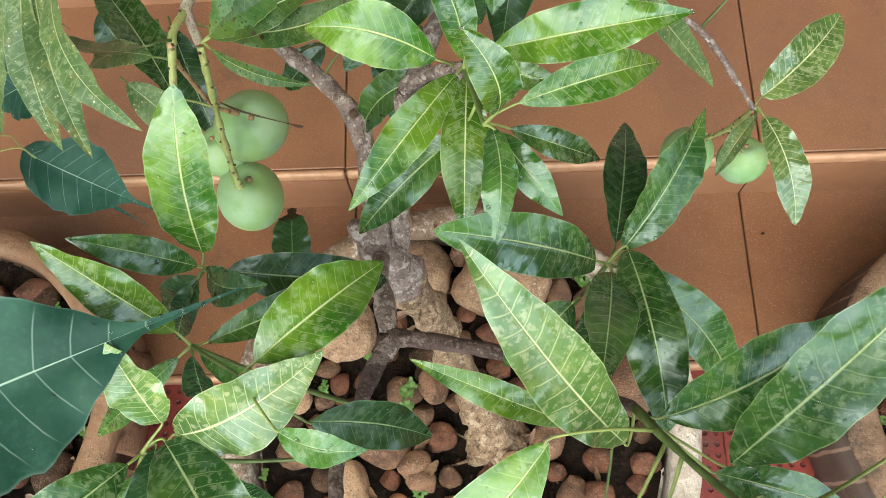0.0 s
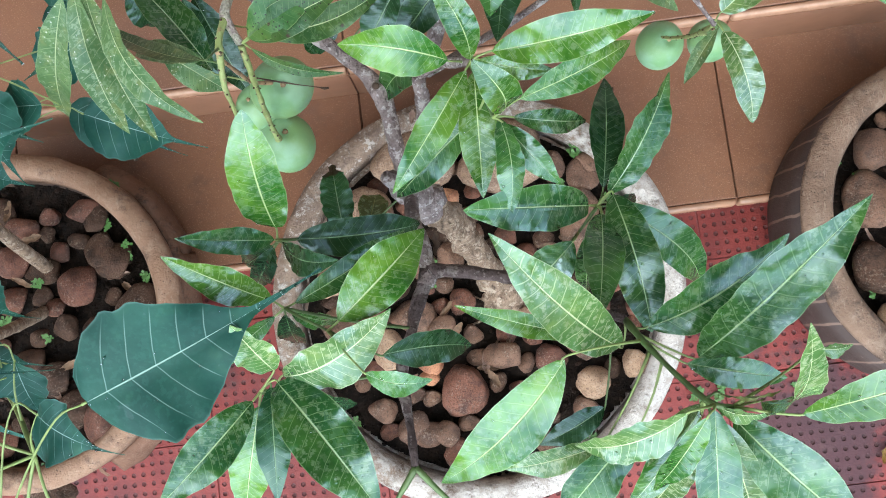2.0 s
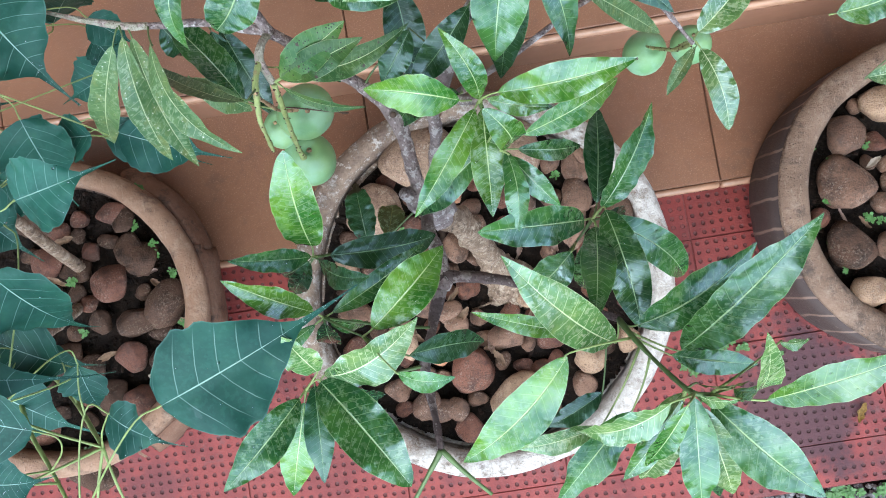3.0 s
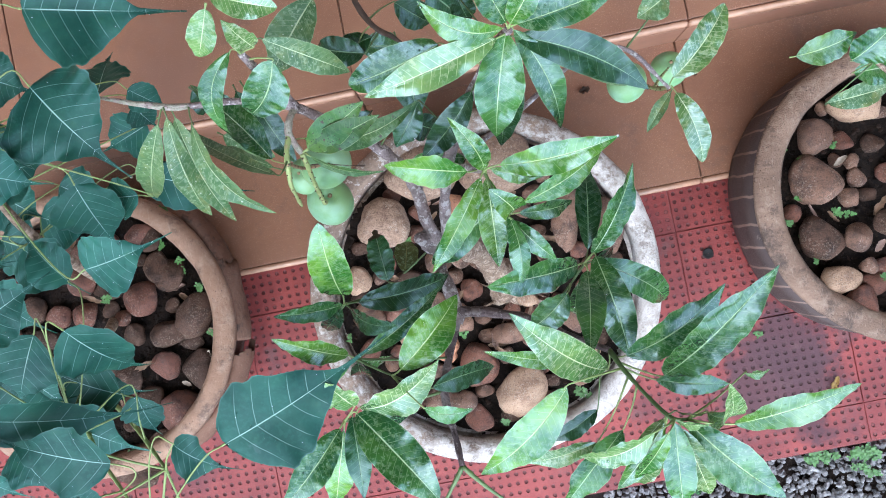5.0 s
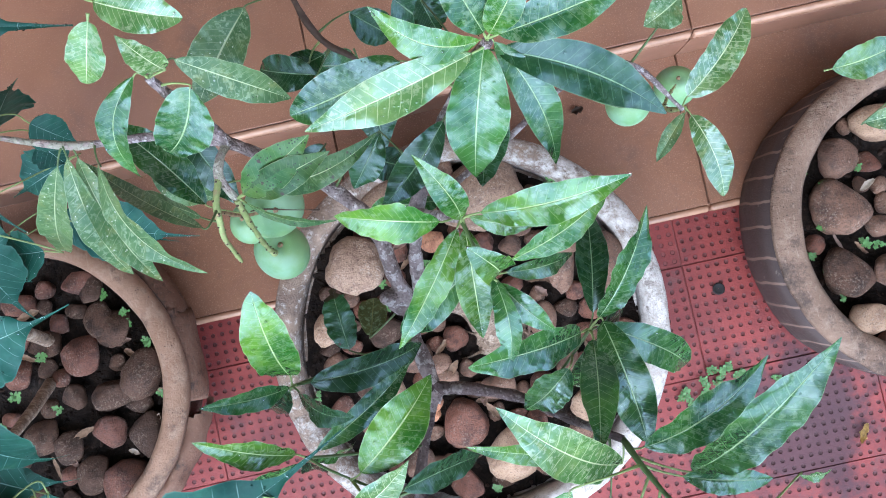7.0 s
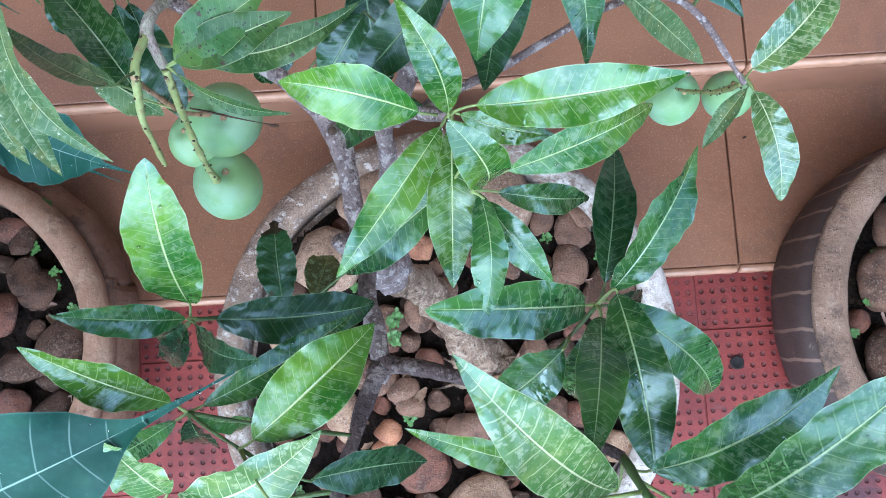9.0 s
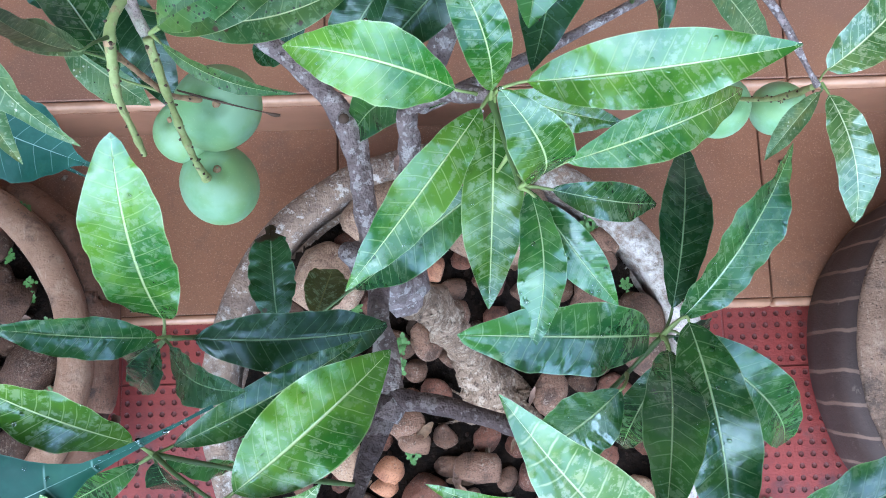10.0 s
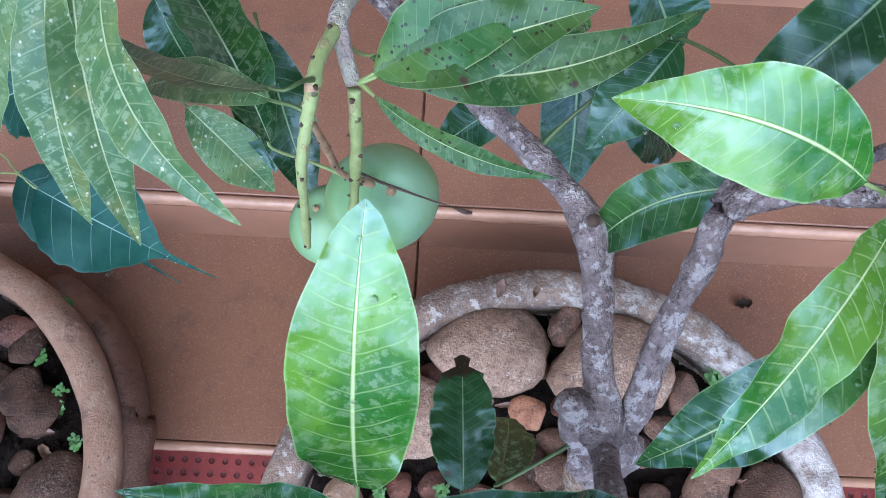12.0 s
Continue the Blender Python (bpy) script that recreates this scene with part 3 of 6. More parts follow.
def red_floor():
    bm = box_bm(-3.0, 3.0, 0.200, 0.9, -0.07, -0.0026)
    slab = tagged(link_mesh("floor", spin(bm, FLOOR_TURN), M_REDGROUT, False), "red cement paving with small round dimples, wet and stained", "floor", kind="structure")
    whole, cut = dimpled_tile(0.278, 0.1905, 17, 12), dimpled_tile(0.278, 0.0735, 17, 4)
    rng = random.Random(9)
    for i in range(-7, 8):
        for j in range(-1, 3):
            ob = new("tile", whole if j >= 0 else cut)
            ob.parent = slab
            y = 0.4655 + 0.1905 * (j - 1) if j >= 0 else 0.2015
            ob.matrix_local = FLOOR_TURN @ Matrix.Translation((0.5265 + i * 0.278, y, rng.uniform(-0.0012, 0.0008))) @ Euler((rng.uniform(-.003, .003), rng.uniform(-.003, .003), 0)).to_matrix().to_4x4()
    return slab


STEP_TURN = Matrix.Rotation(radians(1.25), 4, "Z")


def steps():
    """Two tiled treads with bullnosed edges, the riser between them, and the tread above."""
    out = []
    for name, y0, y1, z1, z0, lip, label in (
            ("step_1", 0.736, 1.045, 0.030, -0.06, 0.026, "glazed terracotta landing, damp and dusty, one low edge above the red floor"),
            ("step_2", 1.003, 1.330, 0.150, -0.02, 0.020, "glazed terracotta step with a thick pale bullnosed edge"),
            ("step_3", 1.300, 1.86, 0.270, 0.100, 0.020, "glazed terracotta top step below the house wall")):
        setback = 0.0075
        bm = box_bm(-3.0, 3.0, y0 + setback, y1, z0, z1 - 0.008)
        body = tagged(link_mesh(name, spin(bm, STEP_TURN), M_TILE, False), label, "step", kind="structure")
        for i in range(-5, 5):
            x0, x1 = -0.001 + i * 0.5875, -0.001 + (i + 1) * 0.5875
            bm = box_bm(x0 + 0.0012, x1 - 0.0012, y0 + 0.012, y1 - 0.002, z1 - 0.009, z1, 0.0012, 1)
            part("tile", spin(bm, STEP_TURN), M_TILE, body, smooth=False)
            bm = box_bm(x0 + 0.0012, x1 - 0.0012, y0, y0 + 0.0115, z1 - lip, z1 + 0.0012, 0.0055, 3)
            part("bullnose", spin(bm, STEP_TURN), M_EDGE, body, "paler rounded tile edge")
            if name != "step_1":
                bm = box_bm(x0 + 0.0012, x1 - 0.0012, y0 + 0.0010, y0 + 0.0072, z0, z1 - lip - 0.0015)
                part("riser_tile", spin(bm, STEP_TURN), M_RISER, body, smooth=False)
        out.append(body)
    # assumed house wall, out of view, set close to cut sky from behind
    wall = box_bm(-3.0, 3.0, 1.86, 2.06, 0.0, 2.448)
    out.append(tagged(link_mesh("wall_north", spin(wall, STEP_TURN), M_PLASTER, False), "plain plastered house wall above the steps, unseen, set close to block sky", "wall", kind="structure"))
    # two unseen side walls, added to keep out light from left and right
    for name, x0, x1 in (("light_block_west", -3.2, -3.0), ("light_block_east", 3.0, 3.2)):
        side = box_bm(x0, x1, 0.2, 2.06, -0.07, 2.448)
        out.append(tagged(link_mesh(name, spin(side, STEP_TURN), M_PLASTER, False), "plain plastered side wall, unseen, added to block light", "wall", kind="structure"))
    # unseen slab added overhead to cut skylight towards the back steps
    sky_block = box_bm(-3.2, 3.2, 0.30, 2.06, 2.25, 2.37)
    out.append(tagged(link_mesh("ceiling", spin(sky_block, STEP_TURN), M_PLASTER, False), "plain plastered slab over the steps, unseen, added to block sky", "ceiling", kind="structure"))
    return out


ground()
gravel()
red_floor()
steps()


# ---- pots ----
def planter(at, radius, height, kind, label, chip=0.0, lip=0.040, drop=0.038):
    base = holder("planter", (at[0], at[1], 0.0), label, "planter", "planters along the steps")
    place_at = Matrix.Translation((at[0], at[1], 0.0))
    R, H = radius, height
    # the clay planter's body is a darker brown than its rim
    rim_m, side_m = (M_POT_GREY, M_POT_GREY) if kind == "grey" else (M_POT_STAINED, M_POT_SIDE) if kind == "dark" else (M_POT_CLAY, M_POT_DARK)
    foot = R - (0.003 if kind == "dark" else 0.018)
    side = [(R * 0.5, 0.034), (foot - 0.012, 0.032), (foot, 0.040), (foot + 0.002, 0.07), (max(foot, R - 0.012), 0.11), (R - 0.005, H - drop - 0.006)]
    inner = [(R - lip - 0.002, H - 0.050), (R - lip - 0.01, H - 0.09), (foot - 0.05, 0.06), (R * 0.5, 0.06)]
    bm = lathe_bm(side + inner, 96, 0.004, at[0] * 9)
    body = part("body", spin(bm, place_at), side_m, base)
    w = lip
    ring = [(R - w, H - 0.060), (R - w + 0.002, H - 0.014), (R - w + 0.007, H - 0.004), (R - w * 0.68, H), (R - w * 0.28, H - 0.001), (R - 0.003, H - 0.007),
            (R, H - 0.012), (R - 0.002, H - drop), (R - 0.008, H - drop - 0.004), (R - 0.018, H - drop - 0.014)]
    bm = lathe_bm(ring, 160, 0.0045, at[0] * 5 + 2)
    part("rim", spin(bm, place_at), rim_m, base, "worn, chipped rim")
    if chip:
        for i, (a0, a1, out, down) in enumerate(((-64, -15, 0.006, 0.008), (-14, 21, 0.001, 0.004), (17, 62, 0.007, 0.010))):
            top = H - 0.036 - down
            bm = lathe_bm([(R - 0.016 + out, top), (R - 0.004 + out, top - 0.004), (R + 0.004 + out, top - 0.016), (R + 0.010 + out, top - 0.036), (R + 0.008 + out, top - 0.062), (R + out, top - 0.085),
                           (R - 0.014 + out, top - 0.088), (R - 0.012 + out, top - 0.050)], 300, 0.012, 3.3 + i)
            gone = [v for v in bm.verts if not a0 < math.degrees(math.atan2(v.co.y, v.co.x)) + 5 * noise.noise(v.co * 42) + 3 * noise.noise(v.co * 130) < a1]
            bmesh.ops.delete(bm, geom=gone, context="VERTS")
            bmesh.ops.holes_fill(bm, edges=[e for e in bm.edges if e.is_boundary])
            part("clay_shard", spin(bm, place_at), M_POT_BROKEN, base, "broken brown clay shard under the rim")
    bm = bmesh.new()
    bmesh.ops.create_grid(bm, x_segments=60, y_segments=60, size=R - 0.03)
    for v in list(bm.verts):
        if v.co.xy.length > R - 0.034:
            bm.verts.remove(v)
    for v in bm.verts:
        v.co.z = H - 0.052 + 0.012 * noise.noise(v.co * 16) + 0.006 * noise.noise(v.co * 60)
    rng = random.Random(int(R * 1e4))
    clods = [v.co.copy() for v in bm.verts]
    ball = bmesh.new()
    bmesh.ops.create_icosphere(ball, subdivisions=1, radius=1.0)
    me = bpy.data.meshes.new("crumbs")
    verts, faces = [], []
    for _ in range(1500):
        c = rng.choice(clods) + Vector((rng.uniform(-.005, .005), rng.uniform(-.005, .005), 0.0005))
        sz = rng.choice((0.0012, 0.0016, 0.0022, 0.003, 0.0045))
        m = Matrix.Translation(c) @ Euler((rng.uniform(0, 6), rng.uniform(0, 6), rng.uniform(0, 6))).to_matrix().to_4x4() @ Matrix.Diagonal((sz * rng.uniform(0.8, 2.4), sz, sz * 0.7, 1))
        k0 = len(verts)
        verts += [tuple(m @ (v.co * (1 + 0.3 * noise.noise(v.co * 2 + c * 99)))) for v in ball.verts]
        faces += [tuple(k0 + v.index for v in f.verts) for f in ball.faces]
    me.from_pydata(verts, [], faces)
    bm.from_mesh(me)
    tagged(link_mesh("soil", spin(bm, place_at), M_SOIL), "dark damp soil filling a planter", "soil", kind="stuff")
    return base


POT_C = ((0.140, 0.639), 0.296, 0.205)
POT_L = ((-0.545, 0.674), 0.251, 0.200)
POT_R = ((0.858, 0.674), 0.255, 0.205)
planter(*POT_C, "grey", "round whitewashed cement planter with a worn rim, holding a mango tree")
planter(*POT_L, "clay", "round weathered clay planter with a cracked rim, holding a sapling", chip=1.0, lip=0.038)
planter(*POT_R, "dark", "round clay planter with a dark streaked side, full of river stones", lip=0.047, drop=0.014)


# ---- leaves ----
def blade_bm(base, tip, width, arch, roll, profile, rng, petiole=0.1, fold=0.28, wave=0.055, rows=34, cols=10, bend=0.0):
    """A leaf as one mesh: a thin stalk, then a blade with a folded midrib, wavy margins and a curved back."""
    base, tip = Vector(base), Vector(tip)
    axis = tip - base
    length = axis.length
    d = axis / length
    hint = Vector((0, -0.38, 1))
    if abs(d.dot(hint.normalized())) > 0.93:
        hint = Vector((0, -1, 0.25))
    side = d.cross(hint).normalized()
    nrm = side.cross(d).normalized()
    if roll:
        rot = Matrix.Rotation(radians(roll), 3, d)
        side, nrm = rot @ side, rot @ nrm
    freq, phase = rng.uniform(1.6, 2.9), rng.uniform(0, 6.3)
    twist = rng.uniform(-0.16, 0.16)
    crimp = rng.uniform(5.0, 7.5)

    def mid(s):
        return base + axis * s + (nrm * arch + side * bend) * (4 * s * (1 - s))

    bm = bmesh.new()
    uv = bm.loops.layers.uv.new("uv")
    flat = bm.loops.layers.uv.new("flat")
    grid = []
    for i in range(rows + 1):
        q = i / rows
        s = petiole + (1 - petiole) * q
        c = mid(s)
        w = profile(q) * width * 0.5
        a = twist * (q - 0.4)
        sd = side * math.cos(a) + nrm * math.sin(a)
        nn = nrm * math.cos(a) - side * math.sin(a)
        row = []
        for j in range(cols + 1):
            u = 2 * j / cols - 1
            lift = fold * w * (abs(u) - 0.25 * u * u)
            ripple = math.sin(freq * 2 * math.pi * q + phase + (1.9 if u > 0 else 0)) + 0.45 * math.sin(crimp * 2 * math.pi * q + (2.6 if u > 0 else 0) + phase)
            lift += wave * width * ripple * abs(u) ** 2.4 * min(1.0, 4 * w / width)
            row.append(bm.verts.new(c + sd * (u * w) + nn * lift))
        grid.append(row)
    for i in range(rows):
        for j in range(cols):
            f = bm.faces.new((grid[i][j], grid[i][j + 1], grid[i + 1][j + 1], grid[i + 1][j]))
            for loop, (jj, ii) in zip(f.loops, ((j, i), (j + 1, i), (j + 1, i + 1), (j, i + 1))):
                loop[uv].uv = (jj / cols, ii / rows)
                loop[flat].uv = ((2 * jj / cols - 1) * profile(ii / rows) * width * 0.5 / length, ii / rows)
    return bm, [mid(petiole * k / 4) for k in range(5)]


def lance(q):
    w = math.sin(math.pi * min(1.0, q ** 0.90)) ** 0.74 if 0 < q < 1 else 0.0
    return max(w * (1 - 0.30 * max(0.0, q - 0.66) / 0.34), 0.012)


def oval(q):
    w = math.sin(math.pi * min(1.0, q ** 0.95)) ** 0.5 if 0 < q < 1 else 0.0
    return max(w * (1 - 0.25 * max(0.0, q - 0.72) / 0.28), 0.012)


def ragged(q):
    """An oval blade eaten along its margin, its end burnt back to a torn stub."""
    w = oval(min(q, 0.80)) * (1 - 0.10 * max(0.0, math.sin(31 * q + 1)) ** 3)
    return max(w * (1.0 if q < 0.86 else 0.62 - 0.5 * (q - 0.86) / 0.14 + 0.16 * math.sin(60 * q)), 0.02)


def heart(q):
    """Broad heart with a rounded base, shallow scallops and a long thin tail."""
    s = q / 0.76
    w = 0.0
    if s < 0.36:
        w = math.sin(math.pi * 0.5 * (s / 0.36) ** 0.85) ** 0.62 if s > 0 else 0.0
    elif s < 1:
        w = (0.5 + 0.5 * math.cos(math.pi * (s - 0.36) / 0.64)) ** 0.80
    w *= 1 + 0.030 * math.sin(2 * math.pi * 9 * q) + 0.020 * math.sin(2 * math.pi * 5.3 * q + 1)
    return max(0.015, w, 0.10 * (1 - max(0.0, q - 0.6) / 0.4) ** 1.2)


LEAF_RNG = random.Random(21)
WOOD_LINES = {}


def droplets(leaf, spots, rng):
    """Rain beads standing on a leaf: flattened half-balls, joined into one part."""
    verts, faces = [], []
    for at, up, r in spots:
        turn = up.to_track_quat("Z", "Y").to_matrix()
        k0 = len(verts)
        verts.append(tuple(at + turn @ Vector((0, 0, 0.5 * r))))
        for ring, (rr, h) in enumerate(((0.45, 0.44), (0.82, 0.24), (1.0, -0.05))):
            verts += [tuple(at + turn @ Vector((rr * r * math.cos(q * math.pi / 4), rr * r * math.sin(q * math.pi / 4), h * r))) for q in range(8)]
        verts.append(tuple(at - turn @ Vector((0, 0, 0.1 * r))))
        for q in range(8):
            n = (q + 1) % 8
            faces.append((k0, k0 + 1 + q, k0 + 1 + n))
            faces += [(k0 + 1 + a + q, k0 + 9 + a + q, k0 + 9 + a + n, k0 + 1 + a + n) for a in (0, 8)]
            faces.append((k0 + 25, k0 + 17 + n, k0 + 17 + q))
    me = bpy.data.meshes.new("dew")
    me.from_pydata(verts, [], faces)
    bm = bmesh.new()
    bm.from_mesh(me)
    bpy.data.meshes.remove(me)
    tagged(part("dew", bm, M_WATER, leaf, "clear beads of rain"), kind="stuff")


def add_leaf(owner, kind, base, tip, width, arch, roll, profile=lance, petiole=0.09, label="", beads=0, bend=0.0):
    bm, stalk = blade_bm(base, tip, width, arch, roll, profile, LEAF_RNG, petiole, bend=bend)
    spots = []
    if beads:
        bm.normal_update()
        faces = [f for f in bm.faces if f.calc_area() > 6e-7]
        for _ in range(beads):
            f = LEAF_RNG.choice(faces)
            n = f.normal if f.normal.z > 0 else -f.normal
            a, c = f.verts[0].co, f.verts[2].co
            spots.append((a.lerp(c, LEAF_RNG.random()).copy(), n.copy(), LEAF_RNG.choice((0.0005, 0.0006, 0.0008, 0.0011, 0.0014))))
    leaf = part("leaf", bm, GREENS[kind], owner, label or LEAF_LABEL[kind])
    held = WOOD_LINES.get(owner.name, [])
    node = min(held, key=lambda q: (q - stalk[0]).length) if held else stalk[0]
    if 0.004 < (node - stalk[0]).length < 0.09:
        bow = stalk[2].lerp(node, 0.5) + Vector((0, 0, 0.10 * (node - stalk[4]).length))
        run = [(*node, 0.0014), (*bow, 0.0009), (*stalk[3], 0.0008), (*stalk[4].lerp(Vector(tip), 0.03), 0.0007)]
    else:
        run = [(*q, 0.0013 - 0.00013 * i) for i, q in enumerate(stalk)]
    part("petiole", tube_bm(run, 6, per=3), M_STEM if kind in ("dark", "burnt", "withered", "spotted") else M_PETIOLE, leaf)
    if spots:
        droplets(leaf, spots, LEAF_RNG)
    return leaf


LEAF_LABEL = {
    "fresh": "glossy bright green lance-shaped leaf, wet with rain",
    "green": "glossy mid-green lance-shaped leaf, wet with rain",
    "dark": "dark green lance-shaped leaf, canopy shade put into its colour",
    "young": "pale yellow-green lance-shaped leaf with a mottled surface",
    "spotted": "dusty green leaf with white specks and black spots",
    "dotted": "yellow-green leaf peppered with small black spots",
    "burnt": "dark green leaf with a burnt brown ragged tip",
    "withered": "olive-brown withering leaf",
    "bodhi": "blue-green heart-shaped leaf with a long thin tail",
}


def mango_leaf(kind, base, tip, width, arch, roll, profile=lance, bend=0.0):
    return add_leaf(MANGO_TREE, kind, base, tip, width, arch, roll, profile, beads={"fresh": 7, "green": 7, "young": 4, "dark": 4}.get(kind, 0), bend=bend)


def bodhi_leaf(base, tip, width, arch, roll):
    """A heart-shaped leaf, and the long thin stalk that ties it to the nearest stem."""
    leaf = add_leaf(BODHI, "bodhi", base, tip, width, arch, roll, heart, 0.02, beads=34)
    b, d = Vector(base), (Vector(base) - Vector(tip)).normalized()
    node = min(BODHI_NODES, key=lambda q: (Vector(q) - b).length)
    mid = (b + d * 0.03).lerp(Vector(node), 0.35)
    part("petiole", tube_bm([(*b, 0.0008), (*(b + d * 0.02), 0.0008), (*mid, 0.0009), (*node, 0.0011)], 6, per=4), M_PETIOLE, leaf, "pale yellow-green leaf stalk")
    return leaf


def side_leaf(kind, base, tip, width, arch, roll, profile=lance, bend=0.0):
    return add_leaf(SIDE_PLANT, kind, base, tip, width, arch, roll, profile, bend=bend)


# ---- mango tree: wood and fruit ----
def wood(name, points, material, label="", sides=14, lumpy=0.38, owner=None):
    owner = owner or MANGO_TREE
    if name in ("limb", "branch", "twig", "fruit_stalk", "stem"):
        WOOD_LINES.setdefault(owner.name, []).extend(Vector(q[:3]) for q in smooth_path(points, 4))
    return part(name, tube_bm(points, sides, lumpy, 7, seed=len(points)), material, owner, label)


def fruit_stalk(points, material, label, spacing=0.0085, swell=0.22):
    """A bearing stalk that swells at its old flower nodes, each with a small dark scar on one side."""
    line = smooth_path(points, 10)
    ring, gone, knots = [], 0.0, []
    for a, b in zip(line, line[1:]):
        gone += float(np.linalg.norm(b[:3] - a[:3]))
        beat = abs((gone / spacing) % 1.0 - 0.5)
        ring.append((*b[:3], b[3] * (1 + swell * max(0.0, 1 - beat / 0.16))))
        if len(knots) < int(gone / spacing + 0.5):
            knots.append((b, b[:3] - a[:3]))
    stalk = wood("fruit_stalk", ring[::2] + [ring[-1]], material, label, 10, 0.25)
    for i, (q, d) in enumerate(knots):
        away = Vector(d).cross(Vector((math.cos(2.4 * i), math.sin(2.4 * i), 0.3))).normalized()
        at = Vector(q[:3]) + away * q[3] * 0.95
        tip = at + away * q[3] * 0.5 + Vector(d).normalized() * q[3] * 0.3
        part("scar", tube_bm([(*at, q[3] * 0.42), (*tip, q[3] * 0.26)], 6, 0.3, 1), M_BROWN, stalk, "small dark scar")
    return stalk


MANGO_TREE = holder("mango_tree", (0.168, 0.635, 0.15), "small mango tree with glossy wet leaves and unripe fruit", "tree")
wood("trunk", [(0.184, 0.632, 0.135, 0.044), (0.178, 0.640, 0.165, 0.033), (0.170, 0.650, 0.200, 0.024), (0.158, 0.668, 0.250, 0.0185), (0.141, 0.690, 0.350, 0.0160), (0.124, 0.705, 0.470, 0.0155), (0.110, 0.708, 0.590, 0.0150), (0.106, 0.708, 0.615, 0.0148)], M_TRUNK, "rough pale brown trunk", 22, 0.55)
wood("trunk_top", [(0.107, 0.708, 0.608, 0.0156), (0.102, 0.708, 0.640, 0.0150), (0.098, 0.708, 0.660, 0.0145), (0.092, 0.712, 0.692, 0.011)], M_BARK, "grey-purple forking trunk top", 18, 0.6)
wood("knob", [(0.090, 0.708, 0.668, 0.0089), (0.082, 0.716, 0.690, 0.0100), (0.076, 0.720, 0.704, 0.0059)], M_BARK, "grey lichen-covered branch stub", 12, 0.5)
wood("root", [(0.180, 0.640, 0.150, 0.012), (0.215, 0.622, 0.160, 0.007), (0.245, 0.600, 0.152, 0.004)], M_TRUNK)
wood("root", [(0.172, 0.632, 0.155, 0.010), (0.180, 0.605, 0.165, 0.005), (0.176, 0.570, 0.172, 0.003), (0.172, 0.545, 0.190, 0.0022)], M_TRUNK)
wood("root_crown", [(0.190, 0.640, 0.125, 0.034), (0.186, 0.628, 0.150, 0.036), (0.182, 0.622, 0.166, 0.030), (0.180, 0.620, 0.178, 0.016)], M_TRUNK, "swollen fibrous root crown", 26, 0.7)
for turn, reach, rise in ((0.2, 0.060, 0.004), (-0.5, 0.075, 0.010), (-1.1, 0.055, 0.006), (-2.0, 0.065, 0.012), (-2.7, 0.060, 0.004), (-3.4, 0.050, 0.008), (1.2, 0.055, 0.004)):
    cx, cy, hx, hy = 0.184, 0.626, math.cos(turn), math.sin(turn)
    wood("root", [(cx + 0.020 * hx, cy + 0.020 * hy, 0.164, 0.0042), (cx + 0.5 * reach * hx - 0.004 * hy, cy + 0.5 * reach * hy + 0.004 * hx, 0.160 + rise, 0.0026), (cx + reach * hx, cy + reach * hy, 0.150 + rise, 0.0014), (cx + 1.4 * reach * hx + 0.01 * hy, cy + 1.4 * reach * hy - 0.01 * hx, 0.140, 0.0008)], M_TRUNK, "thin pale root", 8, 0.5)
wood("limb", [(0.094, 0.711, 0.685, 0.0087), (0.088, 0.74, 0.702, 0.0073), (0.084, 0.769, 0.717, 0.0070), (0.076, 0.794, 0.729, 0.0070), (0.052, 0.821, 0.731, 0.0060), (0.025, 0.843, 0.738, 0.0052), (-0.002, 0.862, 0.755, 0.0048), (-0.025, 0.874, 0.775, 0.0047)], M_BARK, "grey lichen-spotted limb")
stub = wood("knob", [(0.076, 0.792, 0.731, 0.0052), (0.077, 0.790, 0.7375, 0.0050), (0.0775, 0.789, 0.7400, 0.0040)], M_BARK, "broken branch stub", 12, 0.4)
part("dead_heart", tube_bm([(0.0774, 0.7893, 0.7393, 0.0031), (0.0776, 0.7888, 0.7407, 0.0028)], 10, 0.4, 2), M_BROWN, stub, "dark dead wood in the stub")
wood("limb", [(0.104, 0.708, 0.660, 0.0080), (0.108, 0.722, 0.690, 0.0068), (0.111, 0.751, 0.730, 0.0058), (0.116, 0.767, 0.759, 0.0055), (0.118, 0.779, 0.792, 0.0054), (0.138, 0.776, 0.815, 0.0046), (0.156, 0.768, 0.836, 0.0033)], M_BARK, "grey lichen-spotted limb")
wood("branch", [(0.120, 0.783, 0.779, 0.0062), (0.149, 0.831, 0.825, 0.0055), (0.179, 0.867, 0.868, 0.0047), (0.197, 0.879, 0.903, 0.0039)], M_BARK)
wood("branch", [(0.124, 0.784, 0.774, 0.0034), (0.198, 0.825, 0.759, 0.0029), (0.281, 0.879, 0.722, 0.0027), (0.339, 0.888, 0.682, 0.0024), (0.391, 0.844, 0.632, 0.0020)], M_BARK)
wood("branch", [(-0.022, 0.873, 0.772, 0.0062), (-0.036, 0.895, 0.822, 0.0051), (-0.046, 0.911, 0.869, 0.0035)], M_BARK)
wood("branch", [(-0.022, 0.873, 0.772, 0.0055), (-0.075, 0.888, 0.776, 0.0039), (-0.130, 0.892, 0.781, 0.0034)], M_BARK)
wood("branch", [(-0.128, 0.892, 0.781, 0.0034), (-0.147, 0.894, 0.783, 0.0036), (-0.178, 0.903, 0.782, 0.0030), (-0.220, 0.918, 0.782, 0.0018)], M_SHOOT, "pale grey-pink shoot end")
